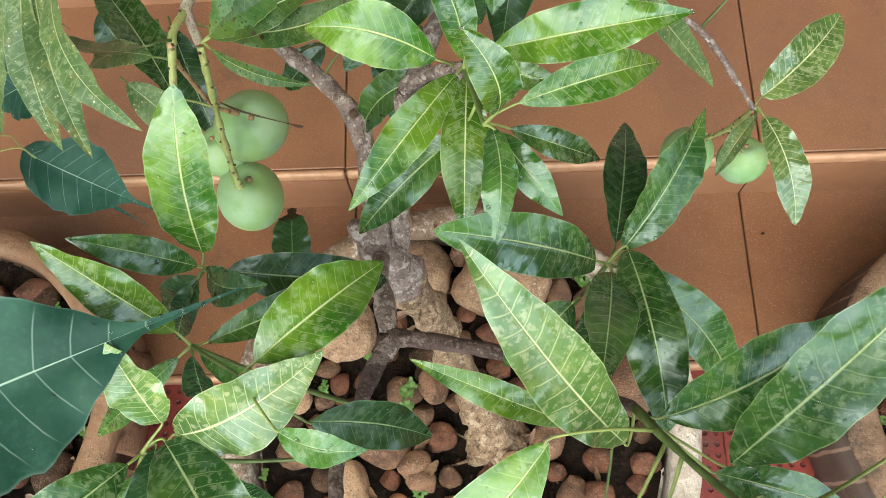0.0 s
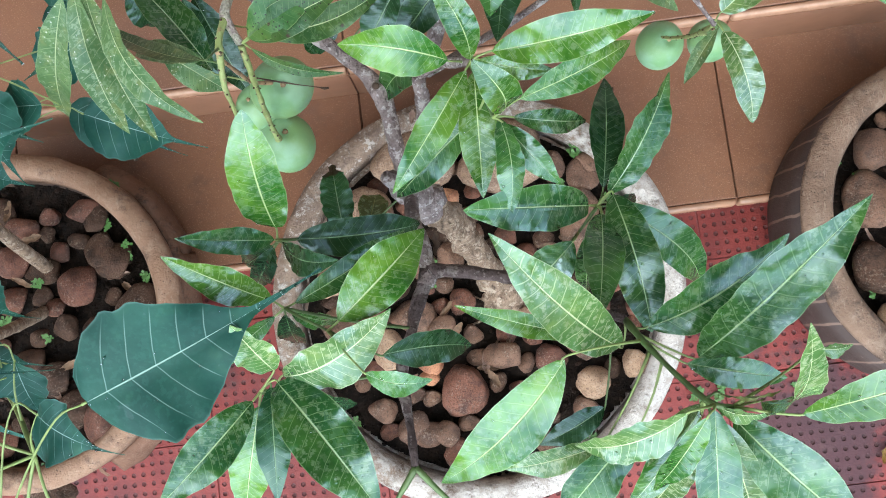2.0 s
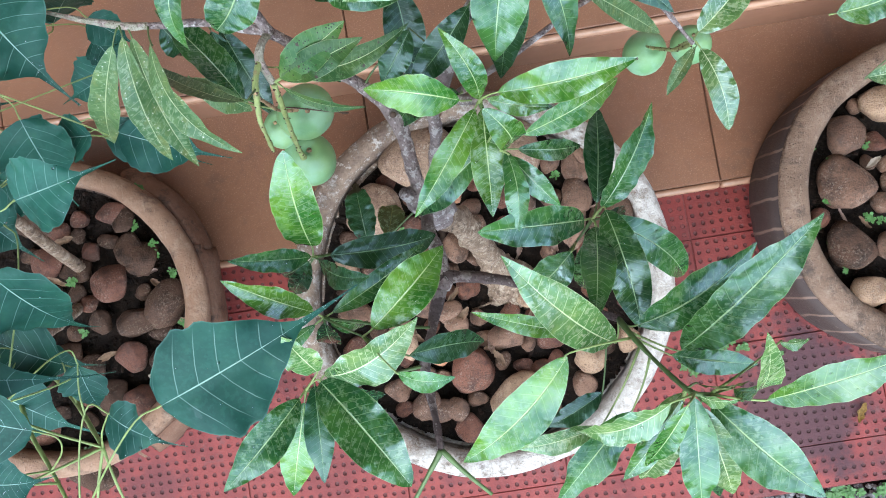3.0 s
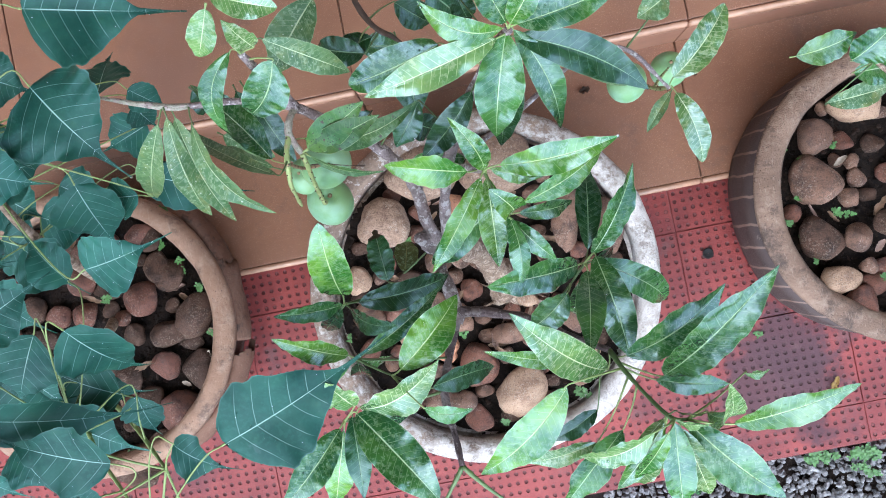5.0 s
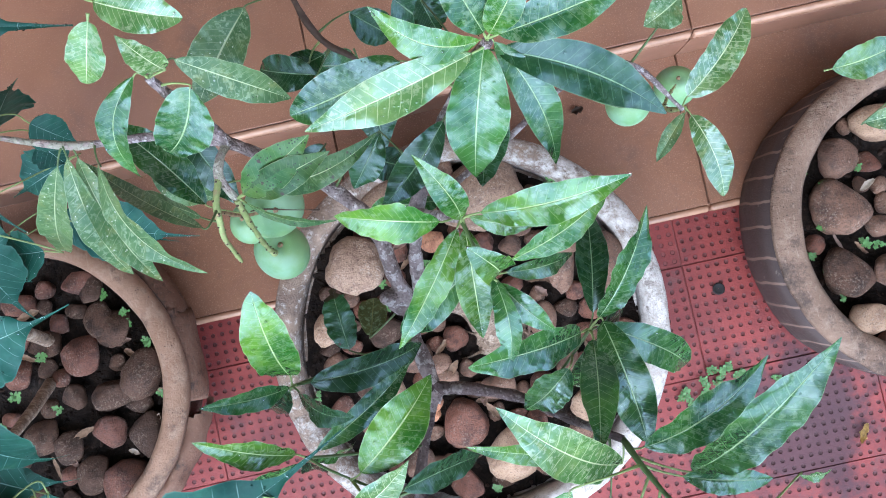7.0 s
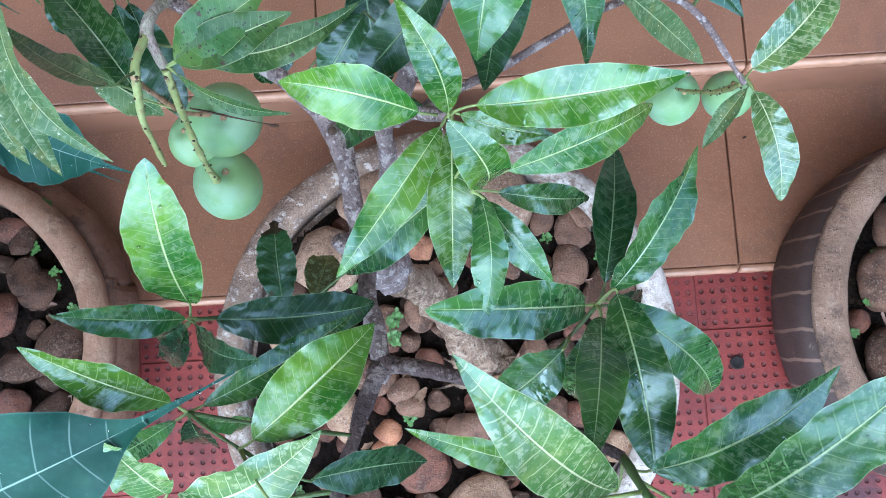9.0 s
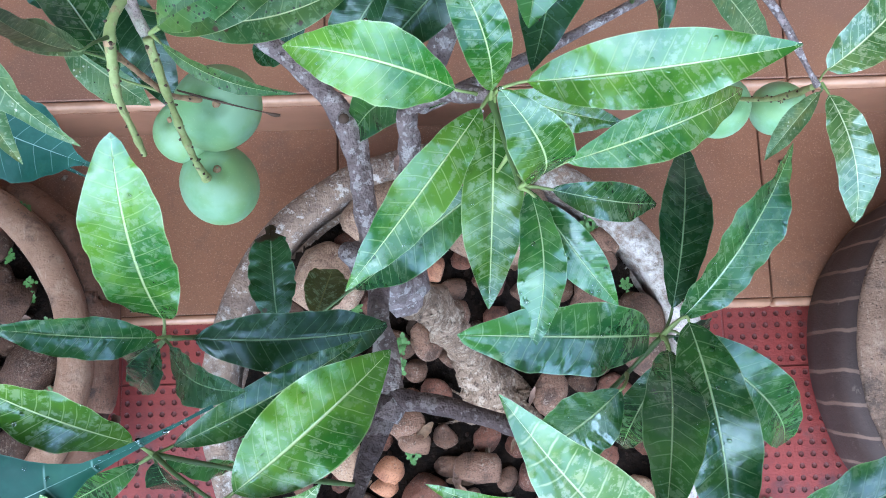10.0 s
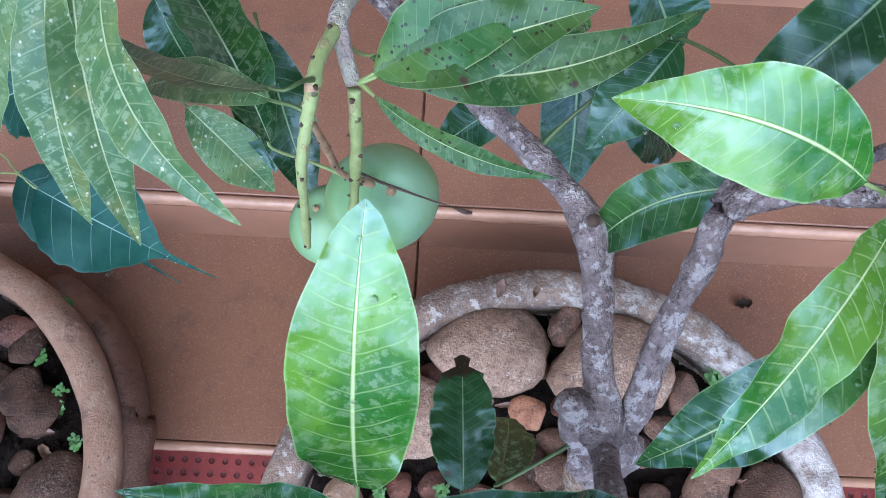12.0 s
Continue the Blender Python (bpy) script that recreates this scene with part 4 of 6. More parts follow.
wood("branch", [(-0.022, 0.873, 0.772, 0.0040), (-0.028, 0.858, 0.784, 0.0036), (-0.030, 0.8436, 0.7885, 0.0038), (-0.0265, 0.834, 0.783, 0.0030), (-0.023, 0.8251, 0.7754, 0.0030)], M_SHOOT, "pale grey-pink bearing shoot")
wood("branch", [(0.156, 0.768, 0.834, 0.0017), (0.162, 0.744, 0.844, 0.0015), (0.167, 0.722, 0.852, 0.0013)], M_STEM)
wood("twig", [(0.092, 0.712, 0.676, 0.0072), (0.096, 0.679, 0.704, 0.0068), (0.104, 0.634, 0.723, 0.0068), (0.101, 0.622, 0.725, 0.0064)], M_BARK, "grey side branch")
wood("twig", [(0.104, 0.634, 0.723, 0.0067), (0.087, 0.588, 0.730, 0.0052), (0.077, 0.555, 0.742, 0.0052), (0.081, 0.520, 0.769, 0.0034), (0.085, 0.486, 0.794, 0.0028)], M_TWIG, "dark bare twig")
wood("twig", [(0.085, 0.486, 0.794, 0.0024), (0.069, 0.464, 0.792, 0.0021), (0.054, 0.443, 0.786, 0.0016)], M_STEM)
wood("twig", [(0.085, 0.486, 0.794, 0.0024), (0.103, 0.464, 0.793, 0.0021), (0.122, 0.443, 0.787, 0.0016)], M_STEM)
wood("twig", [(0.104, 0.634, 0.723, 0.0064), (0.138, 0.628, 0.732, 0.0052), (0.177, 0.616, 0.754, 0.0044), (0.211, 0.595, 0.777, 0.0036), (0.247, 0.576, 0.800, 0.0032)], M_TWIG)
wood("branch", [(0.247, 0.576, 0.800, 0.0024), (0.256, 0.554, 0.835, 0.0021), (0.277, 0.521, 0.881, 0.0019), (0.293, 0.515, 0.883, 0.0016)], M_STEM, "green leafy shoot")
wood("branch", [(0.191, 0.612, 0.760, 0.0015), (0.218, 0.639, 0.772, 0.0013), (0.240, 0.663, 0.783, 0.0012)], M_STEM)
wood("branch", [(0.096, 0.679, 0.704, 0.0020), (0.046, 0.671, 0.734, 0.0015), (-0.006, 0.664, 0.777, 0.0012)], M_STEM)
wood("branch", [(0.087, 0.588, 0.730, 0.0015), (0.045, 0.597, 0.765, 0.0013), (0.002, 0.610, 0.808, 0.0012)], M_STEM)
wood("branch", [(0.077, 0.555, 0.742, 0.0015), (0.020, 0.551, 0.763, 0.0013), (-0.021, 0.552, 0.803, 0.0012)], M_STEM)
wood("branch", [(0.002, 0.610, 0.808, 0.0011), (0.018, 0.600, 0.817, 0.0010), (0.035, 0.590, 0.8215, 0.0010)], M_STEM)
wood("twig", [(0.053, 0.986, 0.760, 0.0032), (0.060, 0.964, 0.751, 0.0030), (0.072, 0.946, 0.744, 0.0026), (0.088, 0.934, 0.740, 0.0022), (0.096, 0.927, 0.738, 0.0014)], M_BROWN, "dead dark brown twig")


def mango(center, radius, tilt=0.0, turn=0.0):
    """A fruit with a plump, slightly lopsided body and a sunken stalk end."""
    bm = bmesh.new()
    bmesh.ops.create_uvsphere(bm, u_segments=36, v_segments=24, radius=1.0)
    for v in bm.verts:
        c = v.co
        h = c.z
        r = math.hypot(c.x, c.y)
        c.x *= 1.0 + 0.07 * h
        c.y *= 0.93 + 0.05 * h
        c.z = h * 1.04 - 0.16 * math.exp(-(r / 0.22) ** 2) * (h > 0)
        c.x += 0.10 * max(0.0, -h) ** 2
    m = Matrix.Translation(center) @ Euler((tilt, 0.3 * tilt, turn)).to_matrix().to_4x4() @ Matrix.Diagonal((radius, radius, radius, 1))
    fruit = part("mango", spin(bm, m), M_MANGO, MANGO_TREE, "smooth unripe green mango hanging on its stalk")
    scar = lathe_bm([(0.20, 0.868), (0.165, 0.905), (0.11, 0.893), (0.085, 0.91), (0.075, 0.97), (0.02, 0.985)], 20, 0.03, turn, closed=False)
    part("stalk_scar", spin(scar, m), M_RUST, fruit, "rough brown scar round the stalk")
    return fruit


mango((-0.019, 0.826, 0.651), 0.0305, 0.30, 0.6)
mango((-0.030, 0.786, 0.597), 0.0300, 0.25, 2.1)
mango((-0.049, 0.820, 0.618), 0.0230, 0.30, 4.0)
mango((0.380, 0.889, 0.449), 0.0285, 0.25, 1.0)
mango((0.454, 0.905, 0.395), 0.0270, 0.25, 3.0)
fruit_stalk([(-0.023, 0.8255, 0.776, 0.0030), (-0.0225, 0.8097, 0.7515, 0.0025), (-0.025, 0.801, 0.720, 0.0023), (-0.0273, 0.7927, 0.689, 0.0024), (-0.030, 0.787, 0.655, 0.0023), (-0.0318, 0.7838, 0.624, 0.0030)], M_STALK, "knobbly yellow-green fruit stalk")
fruit_stalk([(-0.030, 0.8436, 0.788, 0.0030), (-0.034, 0.826, 0.794, 0.0025), (-0.0358, 0.8153, 0.7917, 0.0030), (-0.039, 0.805, 0.777, 0.0024), (-0.0419, 0.7951, 0.7614, 0.0023), (-0.043, 0.786, 0.737, 0.0020), (-0.044, 0.7773, 0.7124, 0.0017)], M_STALK, "knobbly yellow-green fruit stalk ending in a dry tip")
wood("ring", [(-0.0353, 0.8178, 0.7921, 0.0031), (-0.0358, 0.8153, 0.7917, 0.0034), (-0.0365, 0.8133, 0.7890, 0.0030)], M_RUST, "rust-brown scar ring", 10, 0.3)
fruit_stalk([(-0.038, 0.812, 0.785, 0.0019), (-0.0421, 0.8181, 0.7614, 0.0018), (-0.038, 0.8175, 0.728, 0.0017), (-0.034, 0.818, 0.701, 0.0017), (-0.0193, 0.8224, 0.677, 0.0022)], M_RUST, "brown fruit stalk")
wood("dry_stalk", [(-0.03, 0.8211, 0.701, 0.00070), (-0.0193, 0.822, 0.6855, 0.00077), (0.0025, 0.8174, 0.6803, 0.00049), (0.018, 0.8145, 0.677, 0.00042), (0.0245, 0.813, 0.6755, 0.00112), (0.0285, 0.813, 0.6745, 0.00070)], M_BROWN, "dry dark flower stalk")
wood("dry_stalk", [(-0.0315, 0.783, 0.6255, 0.00084), (-0.036, 0.777, 0.6235, 0.00056), (-0.0439, 0.7703, 0.616, 0.00035)], M_BROWN)
fruit_stalk([(0.391, 0.844, 0.632, 0.0026), (0.387, 0.856, 0.572, 0.0022), (0.382, 0.880, 0.500, 0.0017), (0.378, 0.890, 0.477, 0.0014)], M_STALK, "thin yellow-green fruit stalk")
fruit_stalk([(0.387, 0.856, 0.572, 0.0022), (0.416, 0.880, 0.500, 0.0017), (0.446, 0.902, 0.427, 0.0014)], M_STALK, "thin yellow-green fruit stalk")

mango_leaf("fresh", (0.147, 0.768, 0.836), (0.064, 0.788, 0.848), 0.036, 0.017, -22, lance, 0.0118)
mango_leaf("fresh", (0.162, 0.771, 0.844), (0.279, 0.773, 0.879), 0.031, 0.015, 2, lance, 0.0012)
mango_leaf("fresh", (0.157, 0.770, 0.836), (0.091, 0.681, 0.830), 0.026, 0.010, -15, lance, 0.0023)
mango_leaf("fresh", (0.173, 0.724, 0.858), (0.156, 0.744, 0.912), 0.025, 0.012, 8, oval, 0.0045)
mango_leaf("fresh", (0.175, 0.728, 0.857), (0.271, 0.772, 0.830), 0.025, 0.019, 14, lance, -0.0044)
mango_leaf("fresh", (0.158, 0.771, 0.836), (0.215, 0.754, 0.838), 0.017, 0.008, 13, lance, 0.0000)
mango_leaf("fresh", (0.156, 0.766, 0.835), (0.131, 0.815, 0.892), 0.022, 0.014, 4, lance, 0.0052)
mango_leaf("green", (0.151, 0.786, 0.792), (0.079, 0.782, 0.715), 0.027, 0.008, 3, oval, 0.0142)
mango_leaf("fresh", (0.158, 0.771, 0.836), (0.155, 0.675, 0.805), 0.028, 0.012, -1, lance, 0.0004)
mango_leaf("green", (0.169, 0.729, 0.847), (0.170, 0.652, 0.834), 0.021, 0.014, 29, lance, -0.0148)
mango_leaf("green", (0.174, 0.723, 0.850), (0.238, 0.727, 0.794), 0.018, 0.007, -3, lance, 0.0012)
mango_leaf("green", (0.171, 0.721, 0.854), (0.209, 0.673, 0.839), 0.019, 0.008, 1, lance, 0.0007)
mango_leaf("green", (0.162, 0.735, 0.831), (0.089, 0.689, 0.770), 0.028, .012, 10)
mango_leaf("green", (0.239, 0.664, 0.781), (0.140, 0.660, 0.855), 0.034, 0.011, 0, oval, 0.0032)
mango_leaf("dark", (0.244, 0.667, 0.781), (0.260, 0.766, 0.765), 0.027, 0.013, 6, lance, -0.0017)
mango_leaf("green", (0.243, 0.665, 0.780), (0.300, 0.752, 0.810), 0.034, 0.011, 26, lance, -0.0021)
mango_leaf("green", (0.238, 0.671, 0.781), (0.334, 0.605, 0.677), 0.033, 0.019, -8, oval, -0.0091)
mango_leaf("green", (0.249, 0.680, 0.787), (0.269, 0.565, 0.778), 0.035, 0.019, 1, oval, -0.0020)
mango_leaf("green", (0.244, 0.660, 0.797), (0.235, 0.605, 0.696), 0.021, 0.012, 29, lance, 0.0009)
mango_leaf("green", (0.242, 0.662, 0.783), (0.223, 0.577, 0.841), 0.030, 0.010, -1, lance, 0.0010)
mango_leaf("dark", (0.242, 0.663, 0.781), (0.279, 0.674, 0.730), 0.016, .006, 0)
mango_leaf("green", (0.222, 0.642, 0.792), (0.178, 0.607, 0.762), 0.034, 0.008, 0)
mango_leaf("fresh", (-0.005, 0.670, 0.772), (-0.004, 0.745, 0.862), 0.039, 0.011, 2, oval, -0.0018)
mango_leaf("green", (-0.003, 0.665, 0.777), (-0.067, 0.666, 0.832), 0.022, 0.009, -3, lance, 0.0026)
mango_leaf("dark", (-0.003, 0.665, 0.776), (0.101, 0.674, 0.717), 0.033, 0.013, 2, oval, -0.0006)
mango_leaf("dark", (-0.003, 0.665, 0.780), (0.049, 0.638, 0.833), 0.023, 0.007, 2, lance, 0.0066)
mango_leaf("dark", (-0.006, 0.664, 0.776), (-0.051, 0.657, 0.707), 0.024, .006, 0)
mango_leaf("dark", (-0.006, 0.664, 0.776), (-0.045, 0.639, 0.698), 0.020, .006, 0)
mango_leaf("green", (-0.001, 0.609, 0.803), (0.092, 0.665, 0.763), 0.022, 0.011, -1, lance, 0.0009)
mango_leaf("fresh", (0.037, 0.590, 0.828), (0.110, 0.656, 0.816), 0.039, 0.016, -13, lance, 0.0026)
mango_leaf("fresh", (-0.001, 0.614, 0.809), (-0.061, 0.648, 0.878), 0.027, 0.009, -2, lance, 0.0033)
mango_leaf("green", (0.002, 0.610, 0.808), (-0.092, 0.573, 0.699), 0.018, .006, 0)
mango_leaf("green", (0.002, 0.610, 0.808), (0.028, 0.602, 0.725), 0.017, .006, 0)
mango_leaf("dark", (0.002, 0.610, 0.808), (-0.007, 0.586, 0.719), 0.021, .006, 0)
mango_leaf("young", (-0.012, 0.562, 0.797), (0.083, 0.600, 0.841), 0.042, 0.017, 16, lance, 0.0031)
mango_leaf("young", (-0.007, 0.564, 0.809), (-0.022, 0.599, 0.865), 0.029, 0.003, 2, lance, 0.0005)
mango_leaf("green", (-0.022, 0.552, 0.800), (-0.094, 0.480, 0.825), 0.034, 0.012, 0, lance, 0.0003)
mango_leaf("dark", (-0.014, 0.563, 0.801), (-0.016, 0.472, 0.800), 0.025, 0.008, -5, lance, -0.0009)
mango_leaf("green", (-0.015, 0.565, 0.801), (0.059, 0.465, 0.824), 0.046, 0.012, -23, oval, -0.0017)
mango_leaf("fresh", (-0.022, 0.551, 0.800), (-0.058, 0.454, 0.740), 0.032, .006, 0)
mango_leaf("dark", (-0.022, 0.551, 0.800), (0.033, 0.531, 0.705), 0.024, .006, 0)
mango_leaf("dark", (0.061, 0.568, 0.803), (0.133, 0.569, 0.722), 0.030, 0.005, -6, lance, -0.0058)
mango_leaf("green", (0.058, 0.561, 0.844), (0.107, 0.549, 0.842), 0.018, 0.008, -1, lance, 0.0032)
mango_leaf("young", (0.249, 0.554, 0.782), (0.154, 0.636, 0.908), 0.038, 0.016, 14, lance, -0.0076)
mango_leaf("fresh", (0.225, 0.566, 0.782), (0.126, 0.598, 0.826), 0.018, 0.006, 2, lance, -0.0003)
mango_leaf("fresh", (0.205, 0.564, 0.841), (0.101, 0.470, 0.773), 0.041, 0.005, 13, lance, -0.0091)
mango_leaf("green", (0.250, 0.567, 0.805), (0.362, 0.623, 0.828), 0.043, 0.013, 5, lance, 0.0039)
mango_leaf("green", (0.288, 0.539, 0.795), (0.393, 0.636, 0.892), 0.047, 0.027, 4, lance, -0.0126)
mango_leaf("green", (0.278, 0.543, 0.804), (0.357, 0.523, 0.795), 0.024, 0.009, 1, lance, -0.0025)
mango_leaf("dark", (0.234, 0.515, 0.756), (0.177, 0.489, 0.760), 0.023, 0.006, 1, lance, 0.0002)
mango_leaf("young", (0.313, 0.516, 0.852), (0.305, 0.563, 1.000), 0.027, .020, 20)
mango_leaf("fresh", (0.322, 0.506, 0.890), (0.424, 0.534, 0.943), 0.030, 0.015, -1, lance, -0.0065)
mango_leaf("green", (0.294, 0.514, 0.850), (0.375, 0.423, 0.851), 0.043, 0.010, 3, lance, 0.0016)
mango_leaf("green", (0.282, 0.525, 0.885), (0.285, 0.420, 0.834), 0.030, 0.009, -2, lance, 0.0026)
mango_leaf("young", (0.263, 0.522, 0.923), (0.192, 0.503, 0.899), 0.029, 0.013, -14, lance, 0.0003)
mango_leaf("fresh", (0.272, 0.520, 0.921), (0.241, 0.466, 0.864), 0.020, 0.005, -4, lance, 0.0005)
mango_leaf("green", (0.251, 0.507, 0.816), (0.174, 0.434, 0.813), 0.037, 0.010, -9, lance, 0.0080)
mango_leaf("fresh", (0.278, 0.521, 0.879), (0.226, 0.453, 0.845), 0.024, .006, 0)
mango_leaf("dark", (0.278, 0.521, 0.879), (0.312, 0.417, 0.784), 0.029, .008, 0)
mango_leaf("young", (0.278, 0.521, 0.879), (0.236, 0.484, 0.883), 0.012, .006, 50)
mango_leaf("young", (0.278, 0.521, 0.879), (0.325, 0.514, 0.879), 0.017, .010, 40)
mango_leaf("young", (0.350, 0.546, 0.874), (0.374, 0.545, 0.875), 0.014, .003, 30)
mango_leaf("young", (0.272, 0.500, 0.860), (0.247, 0.441, 0.790), 0.028, .008, 0)
mango_leaf("young", (0.286, 0.515, 0.872), (0.319, 0.421, 0.800), 0.027, .010, 0)
mango_leaf("young", (0.225, 0.492, 0.805), (0.149, 0.478, 0.790), 0.022, .006, 0)
mango_leaf("withered", (0.281, 0.526, 0.884), (0.318, 0.524, 0.903), 0.013, .004, 55)
mango_leaf("spotted", (-0.155, 0.891, 0.788), (-0.225, 0.823, 0.647), 0.031, .020, 0)
mango_leaf("spotted", (-0.151, 0.898, 0.789), (-0.149, 0.786, 0.694), 0.028, 0.020, 1, lance, 0.0014)
mango_leaf("spotted", (-0.126, 0.889, 0.787), (-0.063, 0.770, 0.756), 0.028, 0.019, 27, lance, 0.0139)
mango_leaf("spotted", (-0.146, 0.898, 0.784), (-0.120, 0.774, 0.705), 0.027, 0.016, -25, lance, 0.0101)
mango_leaf("spotted", (-0.031, 0.796, 0.824), (-0.187, 0.904, 0.676), 0.017, -0.010, 44, lance, -0.0035)
mango_leaf("green", (-0.069, 0.829, 0.678), (-0.138, 0.926, 0.730), 0.038, .010, 40)
mango_leaf("green", (-0.044, 0.917, 0.883), (-0.080, 0.849, 0.822), 0.024, 0.013, 4, lance, 0.0168)
mango_leaf("young", (-0.045, 0.930, 0.964), (-0.068, 0.898, 0.928), 0.025, 0.004, -1, oval, -0.0012)
mango_leaf("young", (-0.045, 0.939, 0.964), (0.011, 0.917, 0.959), 0.026, 0.005, -1, oval, 0.0013)
mango_leaf("young", (-0.032, 0.914, 0.867), (-0.045, 0.927, 0.925), 0.023, 0.006, -2, lance, 0.0014)
mango_leaf("spotted", (-0.031, 0.922, 0.881), (0.046, 0.886, 0.824), 0.028, 0.014, 9, lance, -0.0052)
mango_leaf("green", (-0.017, 0.906, 0.868), (-0.057, 0.864, 0.820), 0.043, 0.006, -5, oval, -0.0074)
mango_leaf("fresh", (0.200, 0.883, 0.899), (0.123, 0.910, 0.930), 0.025, 0.011, -12, lance, -0.0124)
mango_leaf("young", (0.197, 0.877, 0.901), (0.062, 0.845, 0.894), 0.033, 0.010, -2, lance, -0.0004)
mango_leaf("green", (0.198, 0.887, 0.903), (0.173, 0.796, 0.845), 0.045, 0.013, -5, lance, 0.0048)
mango_leaf("green", (0.195, 0.888, 0.903), (0.235, 0.795, 0.830), 0.028, 0.012, -6, lance, -0.0084)
mango_leaf("dark", (0.188, 0.877, 0.898), (0.320, 0.814, 0.846), 0.036, 0.009, -4, lance, -0.0104)
mango_leaf("dark", (0.197, 0.881, 0.903), (0.178, 0.792, 0.803), 0.034, .012, 0)
mango_leaf("green", (0.197, 0.881, 0.903), (0.295, 0.889, 0.943), 0.030, .012, 0)
mango_leaf("fresh", (0.197, 0.881, 0.903), (0.227, 0.912, 0.950), 0.024, .008, 0)
mango_leaf("green", (0.197, 0.881, 0.903), (0.172, 0.927, 0.947), 0.028, .008, 0)
mango_leaf("green", (0.144, 0.894, 0.848), (0.042, 0.874, 0.821), 0.042, 0.009, -2, oval, -0.0015)
mango_leaf("dark", (0.163, 0.847, 0.859), (0.099, 0.791, 0.818), 0.028, 0.010, 2, lance, -0.0027)
mango_leaf("dark", (0.108, 0.859, 0.777), (0.072, 0.817, 0.749), 0.029, .006, 0)
mango_leaf("dotted", (-0.031, 0.844, 0.772), (0.106, 0.852, 0.803), 0.024, 0.006, 3, lance, 0.0185)
mango_leaf("dotted", (-0.020, 0.825, 0.777), (0.058, 0.791, 0.777), 0.011, 0.009, 31, lance, 0.0034)
mango_leaf("dotted", (-0.021, 0.825, 0.777), (0.053, 0.857, 0.818), 0.034, .006, 0)
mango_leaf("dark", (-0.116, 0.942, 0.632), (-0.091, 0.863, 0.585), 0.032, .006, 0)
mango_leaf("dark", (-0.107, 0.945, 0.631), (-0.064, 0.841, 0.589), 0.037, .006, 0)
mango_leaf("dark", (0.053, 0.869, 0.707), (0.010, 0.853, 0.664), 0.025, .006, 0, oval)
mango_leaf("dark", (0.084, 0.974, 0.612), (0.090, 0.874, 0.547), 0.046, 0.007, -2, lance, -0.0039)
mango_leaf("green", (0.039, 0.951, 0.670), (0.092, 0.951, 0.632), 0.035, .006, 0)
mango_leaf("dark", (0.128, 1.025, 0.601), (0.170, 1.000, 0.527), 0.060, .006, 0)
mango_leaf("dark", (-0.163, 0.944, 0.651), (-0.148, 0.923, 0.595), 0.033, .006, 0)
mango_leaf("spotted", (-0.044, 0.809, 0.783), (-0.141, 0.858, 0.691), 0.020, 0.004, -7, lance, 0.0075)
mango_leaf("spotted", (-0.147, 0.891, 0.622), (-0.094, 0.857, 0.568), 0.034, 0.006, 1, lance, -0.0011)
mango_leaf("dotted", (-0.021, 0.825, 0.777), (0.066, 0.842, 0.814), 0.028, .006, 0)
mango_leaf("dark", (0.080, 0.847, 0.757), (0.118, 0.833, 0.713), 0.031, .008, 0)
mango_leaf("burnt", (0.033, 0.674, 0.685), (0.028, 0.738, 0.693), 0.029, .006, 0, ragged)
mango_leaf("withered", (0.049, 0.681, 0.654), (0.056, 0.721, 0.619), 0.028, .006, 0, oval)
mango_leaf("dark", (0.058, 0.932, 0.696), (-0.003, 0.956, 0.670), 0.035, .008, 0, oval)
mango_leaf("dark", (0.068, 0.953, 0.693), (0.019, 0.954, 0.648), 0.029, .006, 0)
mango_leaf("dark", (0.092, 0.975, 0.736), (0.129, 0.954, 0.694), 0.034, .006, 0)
mango_leaf("dark", (0.156, 0.934, 0.866), (0.167, 0.909, 0.837), 0.024, .006, 0)
mango_leaf("spotted", (0.027, 0.977, 0.805), (-0.043, 0.912, 0.759), 0.045, 0.008, 6, lance, 0.0012)
mango_leaf("young", (0.390, 0.849, 0.631), (0.471, 0.928, 0.637), 0.040, 0.006, 3, oval, 0.0041)
mango_leaf("young", (0.394, 0.846, 0.632), (0.423, 0.753, 0.602), 0.030, 0.012, -1, oval, -0.0049)
mango_leaf("spotted", (0.398, 0.845, 0.631), (0.365, 0.801, 0.594), 0.017, 0.005, 39, lance, -0.0009)
mango_leaf("spotted", (0.248, 0.869, 0.799), (0.354, 0.854, 0.652), 0.021, .008, 0)
mango_leaf("spotted", (0.394, 0.938, 0.699), (0.353, 0.915, 0.702), 0.035, .006, 0)

# ---- heart-leaved sapling in the clay planter ----
BODHI = holder("bodhi_sapling", (-0.50, 0.70, 0.14), "young heart-leaved fig sapling with blue-green leaves, in a clay planter", "plant")
BODHI_NODES = [(-0.485, 0.780, 0.30), (-0.460, 0.820, 0.48), (-0.420, 0.860, 0.64), (-0.37, 0.90, 0.78), (-0.470, 0.660, 0.30), (-0.430, 0.630, 0.46), (-0.385, 0.600, 0.60), (-0.34, 0.57, 0.70), (-0.300, 0.500, 0.70), (-0.26, 0.45, 0.735)]
wood("stem", [(-0.385, 0.600, 0.600, 0.003), (-0.340, 0.540, 0.66, 0.0025), (-0.300, 0.500, 0.70, 0.002), (-0.26, 0.45, 0.735, 0.0016)], M_PETIOLE, "pale green side shoot", 8, 0.1, BODHI)
